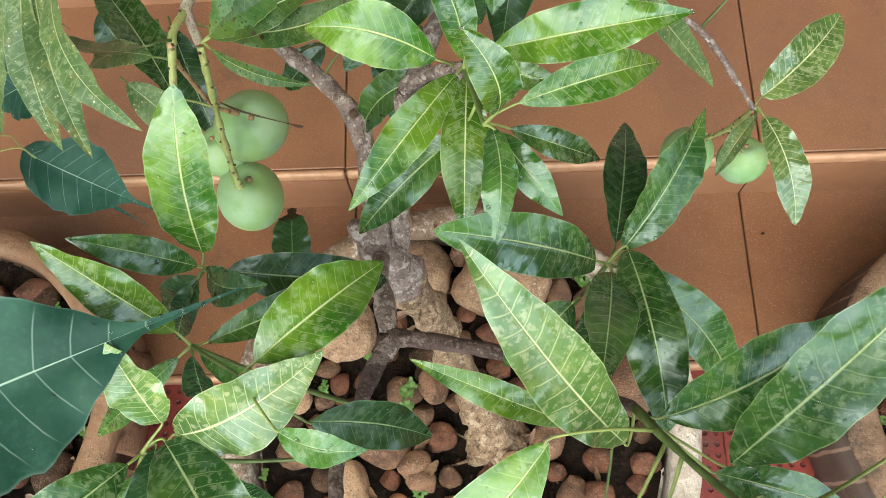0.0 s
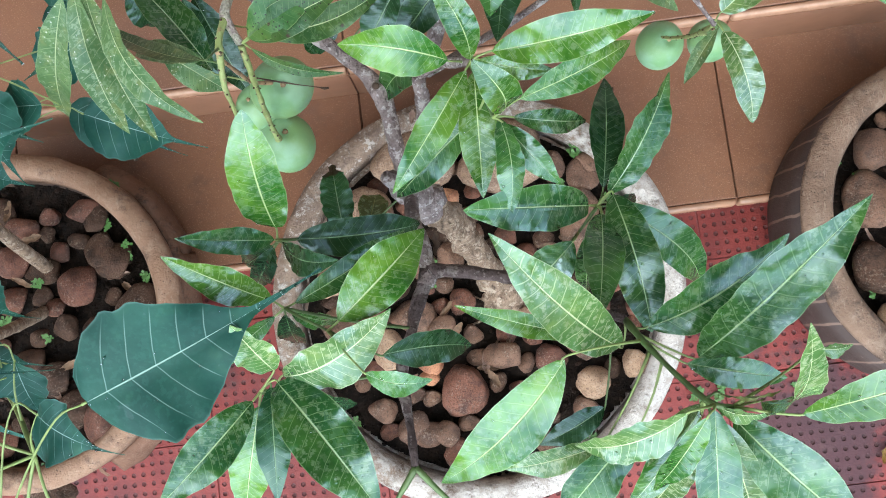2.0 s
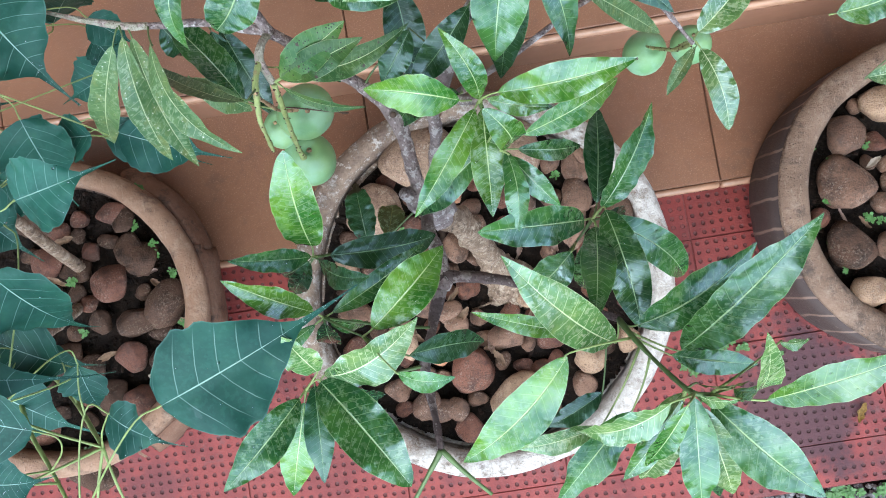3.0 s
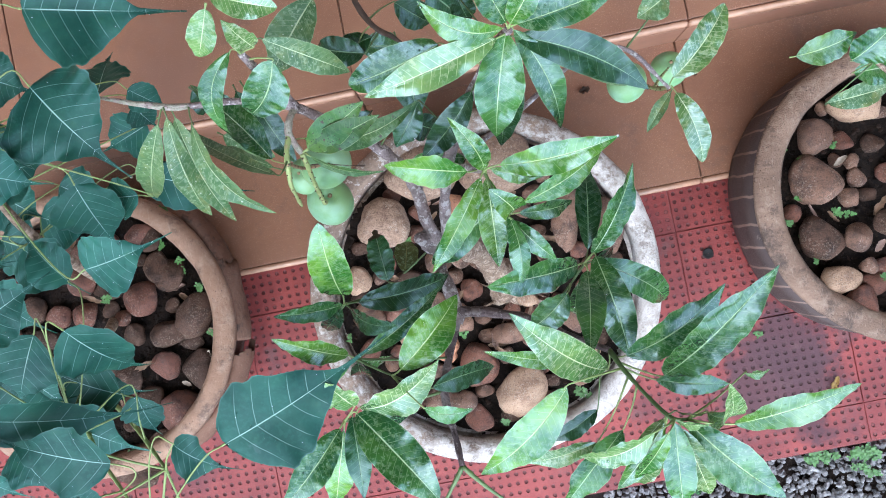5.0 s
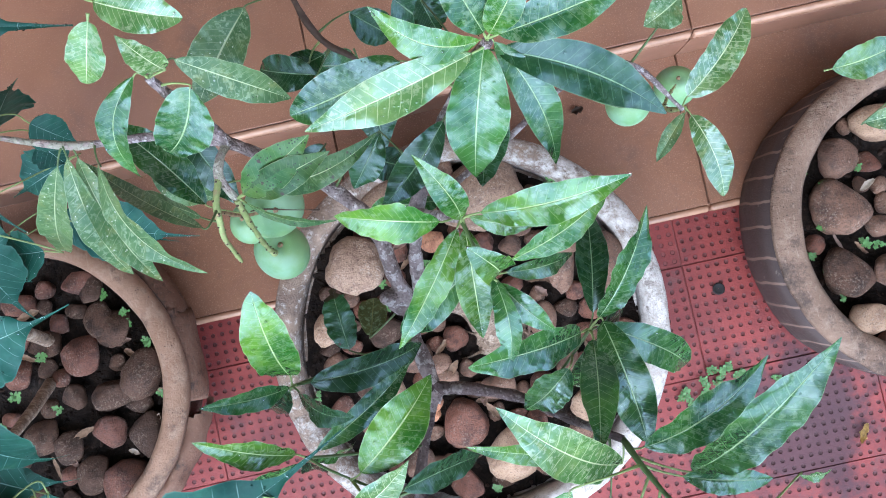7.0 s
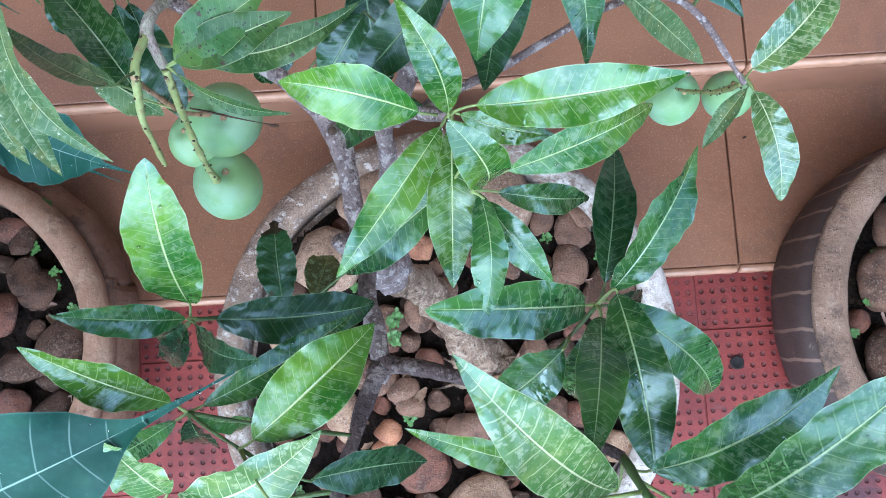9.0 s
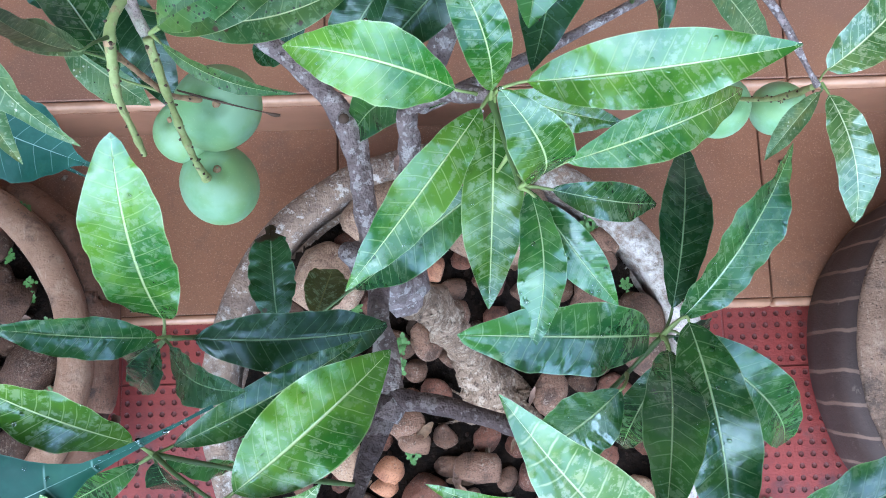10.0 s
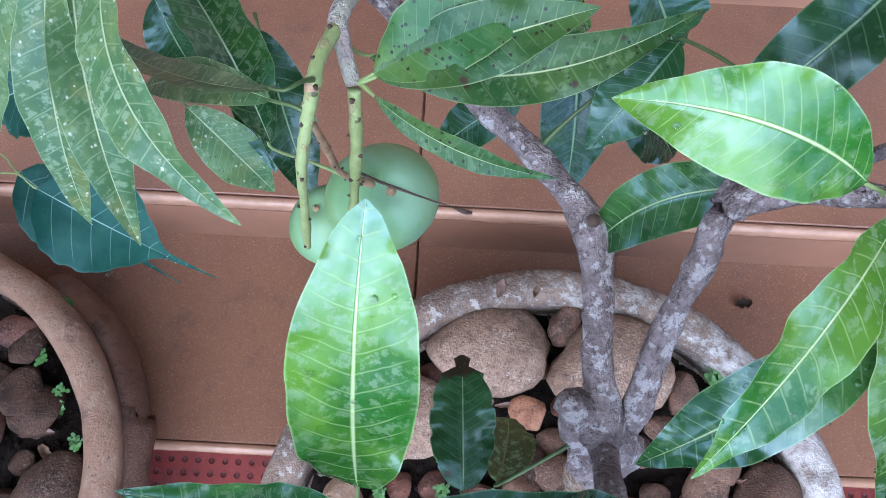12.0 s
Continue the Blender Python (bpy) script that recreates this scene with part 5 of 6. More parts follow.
wood("petiole", [(-0.249, 0.515, 0.696, 0.0016), (-0.279, 0.532, 0.712, 0.0014), (-0.309, 0.548, 0.719, 0.0013)], M_PETIOLE, "pale yellow-green leaf stalk", 7, 0.1, BODHI)
wood("petiole", [(-0.249, 0.515, 0.696, 0.0016), (-0.277, 0.505, 0.718, 0.0014), (-0.305, 0.496, 0.732, 0.0013)], M_PETIOLE, "pale yellow-green leaf stalk", 7, 0.1, BODHI)
wood("petiole", [(-0.249, 0.515, 0.696, 0.0016), (-0.263, 0.478, 0.684, 0.0014), (-0.277, 0.441, 0.663, 0.0013)], M_PETIOLE, "pale yellow-green leaf stalk", 7, 0.1, BODHI)
wood("petiole", [(-0.249, 0.515, 0.696, 0.0016), (-0.241, 0.484, 0.696, 0.0014), (-0.233, 0.452, 0.689, 0.0013)], M_PETIOLE, "pale yellow-green leaf stalk", 7, 0.1, BODHI)
wood("stem", [(-0.249, 0.515, 0.696, 0.0022), (-0.335, 0.568, 0.578, 0.003), (-0.420, 0.622, 0.500, 0.004)], M_PETIOLE, "pale green side shoot", 8, 0.1, BODHI)
wood("stem", [(-0.500, 0.740, 0.13, 0.010), (-0.485, 0.780, 0.30, 0.009), (-0.460, 0.820, 0.48, 0.007), (-0.420, 0.860, 0.64, 0.005), (-0.37, 0.90, 0.78, 0.004)], M_TRUNK, "slender brown stem", 9, 0.15, BODHI)
wood("stem", [(-0.520, 0.690, 0.13, 0.010), (-0.470, 0.660, 0.30, 0.008), (-0.430, 0.630, 0.46, 0.006), (-0.385, 0.600, 0.60, 0.0045), (-0.34, 0.57, 0.70, 0.003)], M_TRUNK, "slender brown stem", 9, 0.15, BODHI)
bodhi_leaf((-0.129, 0.557, 0.856), (0.039, 0.632, 0.847), 0.097, .012, 0)
bodhi_leaf((-0.276, 0.936, 0.808), (-0.204, 0.833, 0.768), 0.124, .012, 0)
bodhi_leaf((-0.209, 0.963, 0.941), (-0.077, 0.945, 0.909), 0.092, .010, 0)
bodhi_leaf((-0.245, 0.743, 0.823), (-0.149, 0.763, 0.835), 0.066, .012, 0)
bodhi_leaf((-0.290, 0.690, 0.797), (-0.248, 0.633, 0.675), 0.082, .016, 0)
bodhi_leaf((-0.308, 0.739, 0.725), (-0.360, 0.811, 0.714), 0.061, .006, 0)
bodhi_leaf((-0.346, 0.862, 0.820), (-0.281, 0.839, 0.778), 0.067, .010, 0)
bodhi_leaf((-0.352, 0.691, 0.733), (-0.412, 0.604, 0.679), 0.083, .010, 0)
bodhi_leaf((-0.398, 0.618, 0.813), (-0.234, 0.586, 0.683), 0.057, .016, 0)
bodhi_leaf((-0.264, 0.546, 0.790), (-0.395, 0.603, 0.793), 0.079, .010, 0)
bodhi_leaf((-0.214, 0.551, 0.756), (-0.142, 0.513, 0.762), 0.055, .010, 0)
bodhi_leaf((-0.292, 0.847, 0.709), (-0.277, 0.765, 0.632), 0.086, .008, 0)
bodhi_leaf((-0.229, 0.824, 0.689), (-0.281, 0.835, 0.666), 0.049, .008, 0)
bodhi_leaf((-0.448, 0.620, 0.699), (-0.363, 0.608, 0.633), 0.082, .008, 0)
bodhi_leaf((-0.257, 0.943, 0.690), (-0.253, 1.008, 0.630), 0.072, .004, 0)
bodhi_leaf((-0.222, 0.945, 0.690), (-0.180, 0.918, 0.655), 0.040, .004, 0)
bodhi_leaf((-0.228, 0.932, 0.665), (-0.212, 0.906, 0.625), 0.040, .004, 0)
bodhi_leaf((-0.250, 0.930, 0.560), (-0.334, 0.911, 0.520), 0.066, .006, 0)
bodhi_leaf((-0.280, 0.873, 0.501), (-0.161, 0.836, 0.428), 0.079, .010, 0)
bodhi_leaf((-0.401, 0.577, 0.819), (-0.342, 0.529, 0.804), 0.077, .008, 0)
bodhi_leaf((-0.386, 0.703, 0.799), (-0.293, 0.750, 0.792), 0.068, .008, 0)
bodhi_leaf((-0.308, 0.599, 0.635), (-0.427, 0.656, 0.603), 0.094, .008, 0)
bodhi_leaf((-0.296, 0.885, 0.499), (-0.198, 0.838, 0.394), 0.065, .010, 0)
bodhi_leaf((-0.284, 0.599, 0.658), (-0.283, 0.539, 0.600), 0.051, .008, 0)
bodhi_leaf((-0.332, 0.504, 0.763), (-0.274, 0.500, 0.741), 0.067, .008, 0)
bodhi_leaf((-0.390, 0.928, 0.696), (-0.381, 0.889, 0.612), 0.091, .008, 0)
bodhi_leaf((-0.421, 0.790, 0.717), (-0.395, 0.772, 0.675), 0.080, .008, 0)
bodhi_leaf((-0.377, 0.925, 0.760), (-0.327, 0.914, 0.742), 0.069, .008, 0)
bodhi_leaf((-0.449, 0.892, 0.618), (-0.360, 0.905, 0.577), 0.084, .008, 0)
bodhi_leaf((-0.419, 0.783, 0.733), (-0.366, 0.773, 0.715), 0.056, .008, 0)
bodhi_leaf((-0.394, 0.592, 0.646), (-0.290, 0.519, 0.600), 0.089, .010, 0)
bodhi_leaf((-0.427, 1.016, 0.619), (-0.368, 0.987, 0.584), 0.077, .008, 0)
bodhi_leaf((-0.480, 0.660, 0.557), (-0.409, 0.573, 0.532), 0.096, .008, 0)
bodhi_leaf((-0.473, 0.808, 0.495), (-0.403, 0.731, 0.468), 0.093, .008, 0)
bodhi_leaf((-0.492, 0.751, 0.562), (-0.417, 0.686, 0.553), 0.088, .008, 0)
bodhi_leaf((-0.471, 0.556, 0.593), (-0.429, 0.482, 0.585), 0.085, .008, 0)
bodhi_leaf((-0.387, 0.876, 0.543), (-0.321, 0.842, 0.509), 0.077, .008, 0)
bodhi_leaf((-0.485, 0.857, 0.409), (-0.403, 0.826, 0.375), 0.096, .008, 0)
bodhi_leaf((-0.547, 0.834, 0.412), (-0.471, 0.800, 0.379), 0.096, .008, 0)
bodhi_leaf((-0.530, 0.898, 0.422), (-0.474, 0.851, 0.390), 0.091, .008, 0)
bodhi_leaf((-0.360, 0.620, 0.622), (-0.294, 0.593, 0.568), 0.041, .008, 0)

# ---- plant in the dark-sided planter ----
SIDE_PLANT = holder("side_plant", (0.86, 0.72, 0.14), "small leafy plant in a clay planter among stones", "plant")
wood("stem", [(0.860, 0.740, 0.13, 0.008), (0.840, 0.760, 0.30, 0.006), (0.760, 0.800, 0.45, 0.004), (0.660, 0.840, 0.57, 0.003)], M_TRUNK, "", 8, 0.15, SIDE_PLANT)
side_leaf("fresh", (0.535, 0.854, 0.629), (0.615, 0.868, 0.633), 0.038, 0.007, 7, lance, 0.0015)
side_leaf("green", (0.611, 0.839, 0.605), (0.650, 0.866, 0.647), 0.046, .006, 0)
side_leaf("spotted", (0.604, 0.804, 0.522), (0.711, 0.815, 0.498), 0.033, .006, 0)
side_leaf("green", (0.638, 0.835, 0.539), (0.726, 0.843, 0.493), 0.044, .006, 0)


# ---- stones in the planters ----
def pebble_mesh(seed, facet=(0.58, 0.82)):
    bm = bmesh.new()
    bmesh.ops.create_icosphere(bm, subdivisions=3, radius=1.0)
    off = Vector((seed * 7.3, seed * 3.1, seed * 1.7))
    for v in bm.verts:
        n = 0.24 * noise.noise(v.co * 0.8 + off) + 0.17 * noise.noise(v.co * 1.7 + off) + 0.04 * noise.noise(v.co * 5 + off)
        v.co *= 1 + n
    rng = random.Random(seed + 40)
    for _ in range(8):
        d = Vector((rng.uniform(-1, 1), rng.uniform(-1, 1), rng.uniform(-0.6, 1))).normalized()
        cut = rng.uniform(*facet)
        for v in bm.verts:
            over = v.co.dot(d) - cut
            if over > 0:
                v.co -= d * over * 0.75
    me = bpy.data.meshes.new("pebble")
    bm.to_mesh(me)
    bm.free()
    me.polygons.foreach_set("use_smooth", [True] * len(me.polygons))
    return me


PEBBLES = {}
PEBBLE_RNG = random.Random(5)
LAID = []


def pebble(at, a, b, material, label=""):
    key = (material.name, PEBBLE_RNG.randrange(7))
    if key not in PEBBLES:
        PEBBLES[key] = pebble_mesh(key[1], (0.84, 0.96) if material is M_STONE_SAND else (0.58, 0.82))
        PEBBLES[key] = PEBBLES[key].copy()
        PEBBLES[key].materials.append(material)
    ob = new("pebble", PEBBLES[key])
    h = min(a, b) * PEBBLE_RNG.uniform(0.62, 0.8)
    ob.matrix_world = Matrix.Translation(at) @ Euler((PEBBLE_RNG.uniform(-.2, .2), PEBBLE_RNG.uniform(-.2, .2), PEBBLE_RNG.uniform(-.25, .25))).to_matrix().to_4x4() @ Matrix.Diagonal((a, b, h, 1))
    LAID.append((at[0], at[1], min(a, b)))
    return tagged(ob, label or PEBBLE_LABEL[material.name], "pebble", "river stones in the planters")


PEBBLE_LABEL = {
    "river_stone_brown": "rounded brown river stone lying on planter soil",
    "river_stone_sandy": "large smooth sandy brown river stone in a planter",
    "river_stone_pale": "rounded pale sandy river stone on planter soil",
    "river_stone_dark": "rounded dark grey river stone on planter soil",
    "river_stone_red": "rounded reddish-brown river stone on planter soil",
    "broken_brick": "broken orange brick fragment on planter soil",
}
pebble((0.066, 0.846, 0.180), 0.064, 0.050, M_STONE_SAND)
pebble((0.197, 0.835, 0.180), 0.065, 0.059, M_STONE_SAND)
pebble((-0.012, 0.769, 0.180), 0.045, 0.049, M_STONE_SAND)
pebble((0.270, 0.820, 0.180), 0.018, 0.029, M_STONE)
pebble((0.310, 0.794, 0.180), 0.026, 0.028, M_STONE)
pebble((0.145, 0.879, 0.180), 0.019, 0.024, M_STONE)
pebble((0.109, 0.783, 0.180), 0.021, 0.021, M_BRICK)
pebble((0.246, 0.778, 0.180), 0.018, 0.013, M_STONE)
pebble((0.139, 0.725, 0.180), 0.023, 0.018, M_STONE)
pebble((-0.070, 0.687, 0.180), 0.025, 0.031, M_STONE_PALE)
pebble((0.292, 0.717, 0.180), 0.027, 0.048, M_STONE)
pebble((0.352, 0.702, 0.180), 0.040, 0.057, M_STONE)
pebble((0.093, 0.415, 0.180), 0.028, 0.024, M_STONE_RED)
pebble((0.173, 0.452, 0.180), 0.053, 0.043, M_STONE_PALE)
pebble((0.107, 0.512, 0.180), 0.038, 0.046, M_STONE_RED)
pebble((0.050, 0.449, 0.180), 0.024, 0.019, M_STONE)
pebble((0.165, 0.550, 0.180), 0.031, 0.023, M_STONE)
pebble((0.092, 0.578, 0.180), 0.021, 0.017, M_STONE)
pebble((0.208, 0.601, 0.180), 0.021, 0.014, M_STONE_PALE)
pebble((0.275, 0.560, 0.180), 0.021, 0.031, M_STONE)
pebble((0.084, 0.599, 0.180), 0.025, 0.019, M_STONE)
pebble((0.108, 0.698, 0.180), 0.022, 0.027, M_STONE)
pebble((0.030, 0.462, 0.180), 0.027, 0.025, M_STONE)
pebble((-0.014, 0.491, 0.180), 0.022, 0.020, M_STONE)
pebble((0.074, 0.449, 0.180), 0.022, 0.022, M_STONE)
pebble((0.057, 0.529, 0.180), 0.018, 0.013, M_BRICK)
pebble((0.290, 0.499, 0.180), 0.027, 0.025, M_STONE_PALE)
pebble((0.274, 0.466, 0.180), 0.022, 0.025, M_STONE)
pebble((0.351, 0.525, 0.180), 0.022, 0.025, M_STONE_PALE)
pebble((0.318, 0.810, 0.180), 0.022, 0.022, M_STONE)
pebble((0.303, 0.756, 0.180), 0.027, 0.038, M_STONE)
pebble((0.004, 0.570, 0.180), 0.024, 0.041, M_STONE_PALE)
pebble((0.062, 0.548, 0.180), 0.020, 0.019, M_BRICK)
pebble((0.303, 0.562, 0.180), 0.027, 0.020, M_STONE_RED)
pebble((0.716, 0.711, 0.180), 0.045, 0.047, M_STONE)
pebble((0.726, 0.793, 0.180), 0.034, 0.038, M_STONE)
pebble((0.800, 0.826, 0.180), 0.049, 0.034, M_STONE_PALE)
pebble((0.708, 0.614, 0.180), 0.038, 0.040, M_STONE_DARK)
pebble((0.764, 0.676, 0.180), 0.018, 0.020, M_STONE)
pebble((0.768, 0.608, 0.180), 0.027, 0.026, M_STONE)
pebble((0.726, 0.548, 0.180), 0.041, 0.030, M_STONE_PALE)
pebble((0.753, 0.499, 0.180), 0.027, 0.038, M_STONE_RED)
pebble((0.775, 0.559, 0.180), 0.015, 0.017, M_STONE)
pebble((0.775, 0.457, 0.180), 0.021, 0.017, M_STONE_RED)
pebble((0.816, 0.623, 0.180), 0.025, 0.028, M_STONE_DARK)
# clay planter: dark brown stones, chosen darker to carry the sapling's shade too
pebble((-0.394, 0.749, 0.172), 0.031, 0.029, M_STONE_DARK)
pebble((-0.448, 0.716, 0.172), 0.034, 0.031, M_STONE_RED)
pebble((-0.362, 0.674, 0.172), 0.037, 0.041, M_STONE_DARK)
pebble((-0.411, 0.653, 0.172), 0.041, 0.027, M_STONE_DARK)
pebble((-0.371, 0.584, 0.172), 0.032, 0.039, M_STONE_DARK)
pebble((-0.430, 0.599, 0.172), 0.029, 0.029, M_STONE_RED)
pebble((-0.492, 0.582, 0.172), 0.025, 0.027, M_STONE_DARK)
pebble((-0.464, 0.535, 0.172), 0.027, 0.031, M_STONE_DARK)
pebble((-0.415, 0.514, 0.172), 0.037, 0.037, M_STONE_RED)
pebble((-0.453, 0.471, 0.172), 0.029, 0.021, M_STONE_DARK)
pebble((-0.512, 0.420, 0.172), 0.045, 0.025, M_STONE_DARK)
pebble((-0.431, 0.827, 0.172), 0.031, 0.022, M_STONE_RED)
pebble((-0.417, 0.816, 0.172), 0.024, 0.029, M_STONE_DARK)
pebble((-0.411, 0.763, 0.172), 0.030, 0.030, M_STONE_DARK)


def scatter_pebbles(pot, count, seed, sizes=(0.009, 0.011, 0.014, 0.018, 0.022), palette=None):
    (cx, cy), R, H = pot
    rng = random.Random(seed)
    tries = 0
    while count and tries < 4000:
        tries += 1
        w, r = rng.uniform(0, 6.283), (R - 0.065) * math.sqrt(rng.random())
        x, y, s = cx + r * math.cos(w), cy + r * math.sin(w), rng.choice(sizes)
        if all(math.hypot(x - a, y - b) > 0.84 * (s + c) for a, b, c in LAID) and math.hypot(x - 0.168, y - 0.638) > 0.05:
            pebble((x, y, H - 0.046 + s * 0.35), s * rng.uniform(0.9, 1.35), s, rng.choice(palette or (M_STONE, M_STONE, M_STONE_RED, M_STONE_RED, M_STONE_DARK)))
            count -= 1


scatter_pebbles(POT_C, 70, 2, (0.015, 0.019, 0.024, 0.029))
# dark palette: the stones' own brown plus shade put into the colour
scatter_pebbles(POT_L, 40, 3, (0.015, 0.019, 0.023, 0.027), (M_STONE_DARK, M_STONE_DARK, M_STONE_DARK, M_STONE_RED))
scatter_pebbles(POT_R, 40, 4, (0.014, 0.018, 0.023))


# ---- small green weeds, leaf litter, marks on the floor ----
WEED_RNG = random.Random(8)


def weed(at, size):
    """A tuft of tiny round leaflets on short stems."""
    bm = bmesh.new()
    r = WEED_RNG
    for _ in range(int(4 + 5 * size)):
        w, d = r.uniform(0, 6.283), r.uniform(0.002, 0.0055) * size ** 0.6
        h = r.uniform(0.003, 0.009) * size ** 0.5
        c = Vector(at) + Vector((d * math.cos(w), d * math.sin(w), h))
        tube_bm([(*at, 0.0003), (*c, 0.00025)], 4, per=1, bm=bm)
        for k in range(r.choice((2, 3, 3, 4))):
            a = w + k * 2.1 + r.uniform(-.4, .4)
            ll = r.uniform(0.0024, 0.0046) * size ** 0.35
            o = Vector((math.cos(a), math.sin(a), r.uniform(-.1, .35)))
            s = o.cross(Vector((0, 0, 1))).normalized()
            pts = [c, c + o * ll * 0.5 + s * ll * 0.5, c + o * ll * 1.15 + s * ll * 0.28, c + o * ll * 1.15 - s * ll * 0.28, c + o * ll * 0.5 - s * ll * 0.5]
            bm.faces.new([bm.verts.new(p) for p in pts])
    ob = link_mesh("weed", bm, M_WEED, False)
    return tagged(ob, "tiny green weed sprouting between stones", "weed", "weeds among the stones")


weed((0.699, 0.751, 0.170), 1.0)
weed((0.685, 0.691, 0.170), 1.2)
weed((0.660, 0.652, 0.175), 0.9)
weed((0.681, 0.624, 0.170), 1.2)
weed((0.739, 0.656, 0.175), 1.6)
weed((0.759, 0.650, 0.175), 1.2)
weed((0.692, 0.583, 0.170), 0.9)
weed((0.798, 0.536, 0.170), 1.2)
weed((0.755, 0.770, 0.170), 0.8)
weed((0.671, 0.776, 0.170), 1.0)
weed((-0.385, 0.862, 0.170), 1.0)
weed((-0.369, 0.754, 0.170), 0.8)
weed((-0.422, 0.809, 0.170), 1.0)
weed((-0.378, 0.674, 0.170), 0.7)
weed((-0.389, 0.522, 0.170), 1.0)
weed((-0.506, 0.458, 0.170), 1.4)
weed((-0.559, 0.676, 0.170), 1.5)
weed((-0.510, 0.727, 0.170), 1.3)
weed((-0.400, 0.804, 0.170), 1.2)
weed((-0.373, 0.772, 0.170), 1.0)
weed((-0.499, 0.645, 0.170), 0.9)
weed((-0.587, 0.631, 0.170), 1.2)
weed((0.022, 0.737, 0.170), 1.0)
weed((-0.053, 0.479, 0.170), 1.0)
weed((0.267, 0.434, 0.170), 1.8)
weed((0.284, 0.422, 0.170), 1.3)
weed((0.134, 0.401, 0.170), 1.0)
weed((0.375, 0.766, 0.170), 1.1)
weed((0.075, 0.690, 0.180), 2.6)
weed((0.071, 0.666, 0.180), 2.0)
weed((0.089, 0.564, 0.175), 1.4)
weed((0.302, 0.834, 0.175), 1.8)
weed((-0.033, 0.696, 0.170), 1.2)
weed((0.275, 0.790, 0.170), 1.0)
weed((0.019, 0.745, 0.170), 1.0)
weed((-0.105, 0.587, 0.170), 0.9)
weed((0.708, 0.199, -0.052), 2.0)
weed((0.728, 0.192, -0.052), 2.2)
weed((0.783, 0.190, -0.052), 1.8)
weed((0.799, 0.190, -0.052), 1.6)
weed((0.507, 0.472, 0.000), 1.2)
weed((0.540, 0.481, 0.000), 1.4)
weed((0.474, 0.458, 0.000), 1.0)
weed((0.628, 0.453, 0.000), 1.0)
weed((0.571, 0.471, 0.000), 1.4)
weed((0.708, 0.194, -0.052), 1.3)
weed((0.730, 0.189, -0.052), 1.0)
weed((0.693, 0.192, -0.052), 1.2)
weed((0.706, 0.187, -0.052), 1.4)
weed((0.745, 0.189, -0.052), 1.5)
weed((0.702, 0.194, -0.052), 1.7)
weed((0.725, 0.188, -0.052), 1.5)
weed((0.696, 0.193, -0.052), 1.5)
weed((0.713, 0.202, -0.052), 1.7)
weed((0.792, 0.187, -0.052), 1.8)
weed((0.807, 0.181, -0.052), 1.3)
weed((0.814, 0.188, -0.052), 1.8)
weed((0.820, 0.192, -0.052), 1.1)
weed((0.775, 0.186, -0.052), 1.3)
weed((0.803, 0.192, -0.052), 1.4)
weed((0.788, 0.194, -0.052), 1.5)
weed((0.799, 0.182, -0.052), 1.5)
weed((0.821, 0.179, -0.052), 1.8)
weed((0.807, 0.194, -0.052), 1.7)
weed((0.816, 0.145, -0.052), 1.5)
weed((0.793, 0.161, -0.052), 1.7)
weed((0.778, 0.162, -0.052), 1.0)
weed((0.804, 0.145, -0.052), 1.0)
weed((0.801, 0.156, -0.052), 1.1)
weed((0.534, 0.461, 0.001), 1.3)
weed((0.554, 0.486, 0.001), 0.9)
weed((0.562, 0.472, 0.001), 0.6)
weed((0.509, 0.464, 0.001), 1.0)
weed((0.466, 0.452, 0.001), 1.2)
weed((0.534, 0.470, 0.001), 0.6)
weed((0.524, 0.486, 0.001), 1.2)
weed((0.481, 0.441, 0.001), 1.2)
weed((0.509, 0.453, 0.001), 1.0)
weed((0.500, 0.445, 0.001), 1.3)
weed((0.552, 0.487, 0.001), 0.6)
weed((0.475, 0.457, 0.001), 1.0)
weed((0.476, 0.447, 0.001), 0.7)
weed((0.550, 0.484, 0.001), 0.9)
weed((-0.352, 0.800, 0.172), 1.2)
weed((-0.342, 0.720, 0.172), 1.3)
weed((-0.338, 0.640, 0.172), 1.0)
weed((0.342, 0.760, 0.176), 1.3)
weed((0.028, 0.700, 0.176), 1.2)
weed((0.095, 0.752, 0.176), 1.0)
weed((0.525, 0.463, 0.001), 0.5)
weed((0.553, 0.488, 0.001), 1.1)


def litter(at, length, width, turn, material, label, curl=0.5, name="fallen_leaf"):
    """A dry curled leaf or scrap lying flat."""
    bm = bmesh.new()
    rows = []
    for i in range(11):
        q = i / 10
        row = []
        for j in range(5):
            u = j / 2 - 1
            x = (q - 0.5) * length
            y = u * width * 0.5 * math.sin(math.pi * min(1, q * 0.94 + 0.03)) ** 0.6 * (1 + 0.7 * noise.noise(Vector((q * 5, u * 2, turn))))
            row.append(bm.verts.new((x, y, 0.001 + curl * width * u * u * 0.5 + curl * 0.5 * length * (q - 0.4) ** 2 + 0.06 * width * math.sin(9 * q + turn) + 0.0014 * noise.noise(Vector((x * 300, y * 300, 0))))))
        rows.append(row)
    for a, b in zip(rows, rows[1:]):
        for j in range(4):
            bm.faces.new((a[j], a[j + 1], b[j + 1], b[j]))
    bmesh.ops.solidify(bm, geom=list(bm.faces), thickness=0.0005)
    spin(bm, Matrix.Translation(at) @ Matrix.Rotation(radians(turn), 4, "Z"))
    return tagged(link_mesh(name, bm, material), label, "leaf litter")


litter((0.749, 0.336, 0.004), 0.036, 0.012, 65, M_DEAD, "yellow-brown curled dead leaf on the red floor", 0.8)
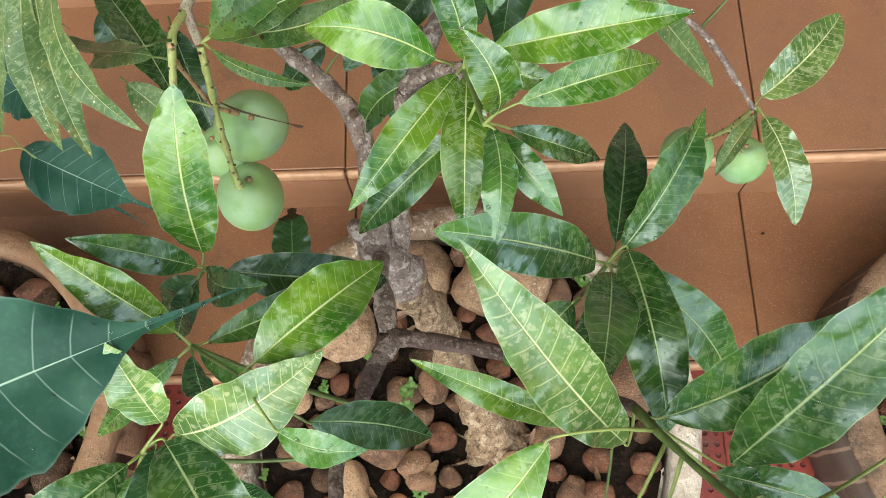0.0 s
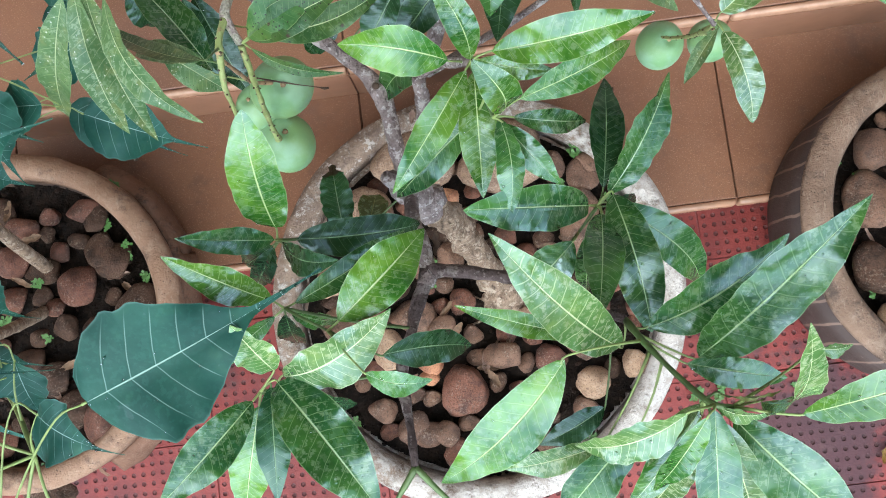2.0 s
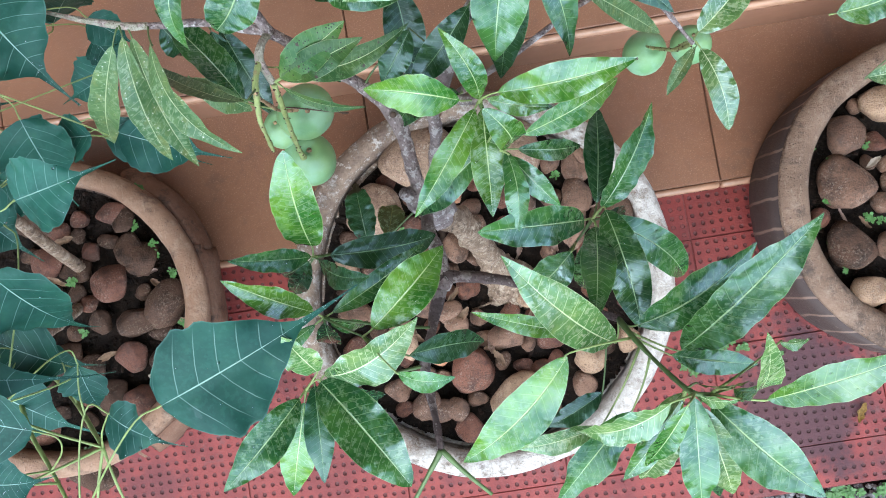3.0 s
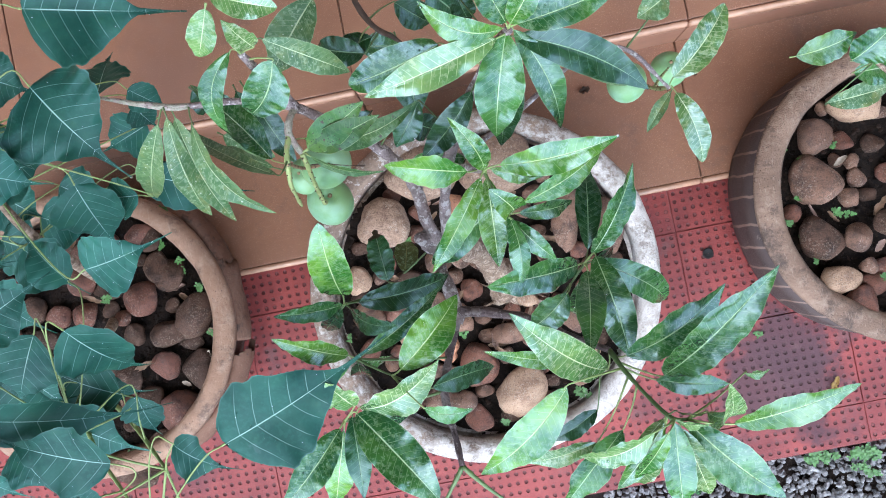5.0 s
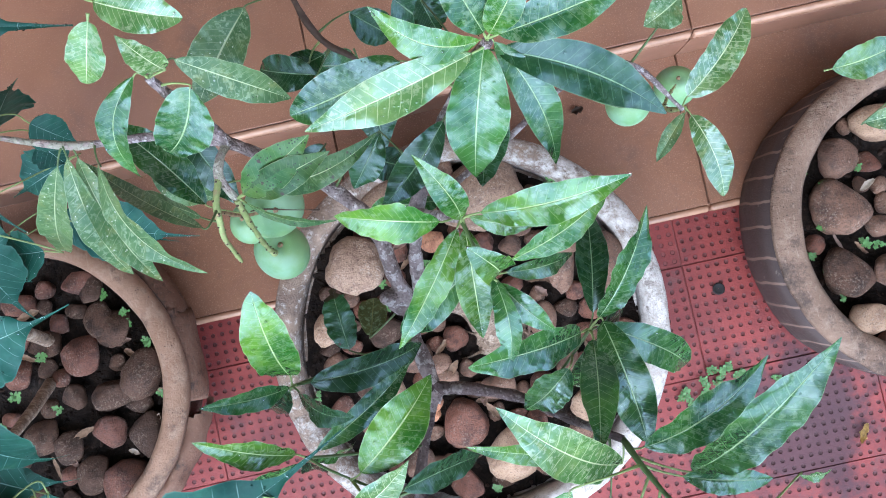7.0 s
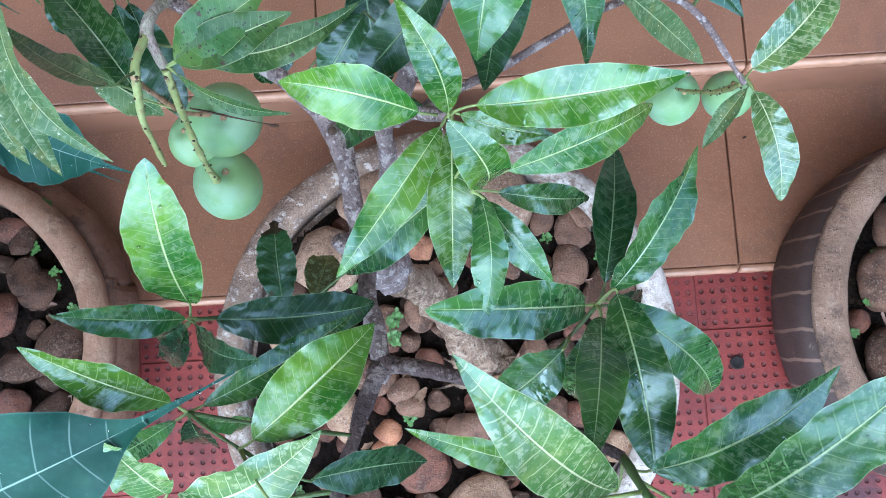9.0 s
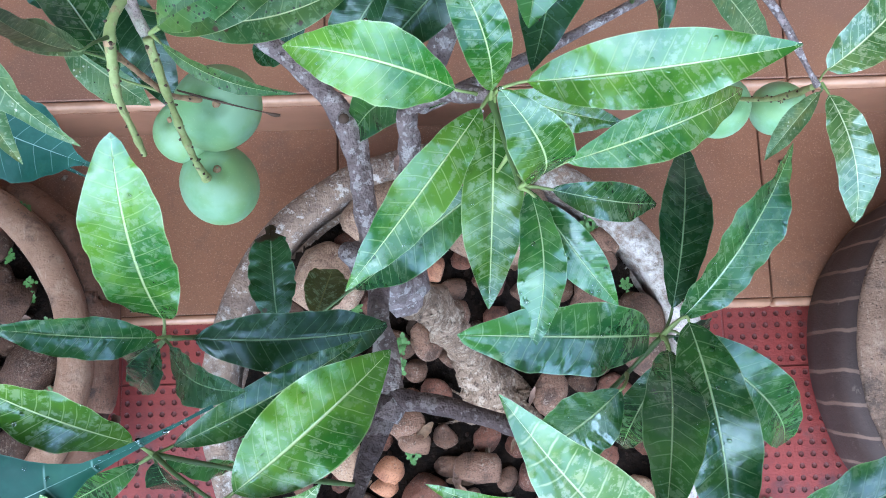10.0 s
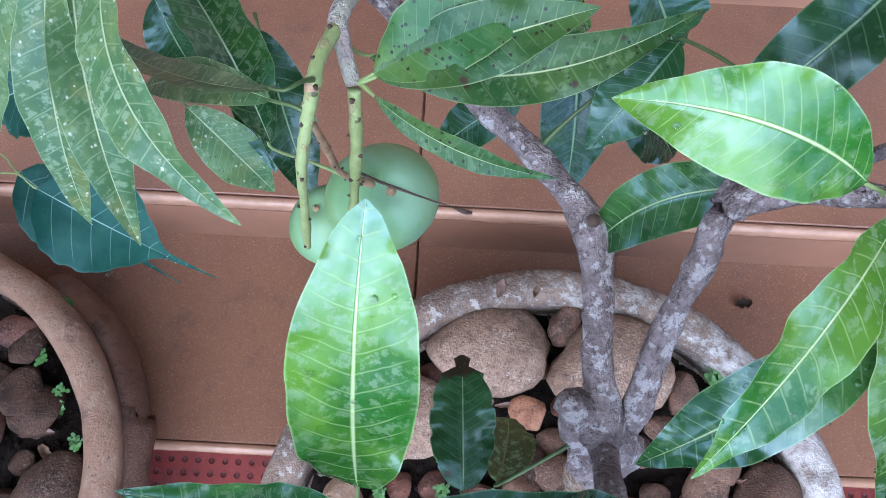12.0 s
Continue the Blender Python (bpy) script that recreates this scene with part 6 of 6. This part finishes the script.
litter((-0.404, 0.936, 0.031), 0.010, 0.007, 40, M_PALE_SCRAP, "pale dry leaf scrap lying on the tiles", 0.3)
litter((-0.352, 0.600, 0.172), 0.022, 0.009, 60, M_PALE_SCRAP, "pale dry leaf scrap among planter stones", 0.7)
litter((-0.395, 0.560, 0.172), 0.018, 0.008, -30, M_PALE_SCRAP, "pale dry leaf scrap among planter stones", 0.7)
litter((0.102, 0.590, 0.186), 0.034, 0.011, 50, M_LITTER, "dry brown leaf scrap among planter stones", 0.6)
litter((0.062, 0.788, 0.180), 0.026, 0.010, 20, M_PINK_SCRAP, "dry pinkish leaf scrap among planter stones", 0.7)
litter((0.073, 0.905, 0.207), 0.020, 0.009, 80, M_PINK_SCRAP, "dry pinkish leaf scrap among planter stones", 0.7)
litter((0.385, 0.957, 0.033), 0.020, 0.012, 10, M_BROWN, "dark curled scrap lying on the tiles", 0.9)
litter((0.592, 0.949, 0.031), 0.006, 0.004, 10, M_BROWN, "dark speck of debris on the tiles", 0.6)
litter((0.150, 0.520, 0.186), 0.030, 0.010, 120, M_LITTER, "dry brown leaf scrap among planter stones", 0.6)
litter((-0.330, 0.640, 0.174), 0.026, 0.010, 150, M_LITTER, "dry brown leaf scrap among planter stones", 0.6)
litter((0.760, 0.740, 0.178), 0.026, 0.010, 30, M_PALE_SCRAP, "pale dry leaf scrap among planter stones", 0.6)
litter((0.110, 0.905, 0.207), 0.014, 0.006, 70, M_LITTER, "dry brown leaf scrap on the planter rim", 0.8)


def knockhole(at, radius):
    """A shallow black drain hole with a broken rim."""
    bm = lathe_bm([(radius, 0.0005), (radius * 0.92, 0.0016), (radius * 0.7, 0.0012), (radius * 0.6, 0.0006), (0.0005, 0.0006)], 18, 0.0012, 4.0, closed=False)
    spin(bm, Matrix.Translation(at))
    return tagged(link_mesh("drain_hole", bm, M_HOLE), "small black drain hole in the red floor", "drain hole")


knockhole((0.564, 0.618, 0.002), 0.0105)


LITTER_RNG = random.Random(12)
for (lx, ly), reach, level, many in (((0.17, 0.63), 0.20, 0.172, 26), ((-0.53, 0.68), 0.17, 0.166, 14), ((0.86, 0.69), 0.17, 0.172, 12)):
    for _ in range(many):
        w, d = LITTER_RNG.uniform(0, 6.283), reach * math.sqrt(LITTER_RNG.uniform(0.06, 1.0))
        litter((lx + d * math.cos(w), ly + d * math.sin(w), level + LITTER_RNG.uniform(0, 0.008)), LITTER_RNG.uniform(0.016, 0.042), LITTER_RNG.uniform(0.005, 0.012), LITTER_RNG.uniform(0, 360),
               LITTER_RNG.choice((M_LITTER, M_BROWN, M_LITTER, M_PINK_SCRAP)), "dry curled leaf scrap among planter stones", LITTER_RNG.uniform(0.4, 0.9))
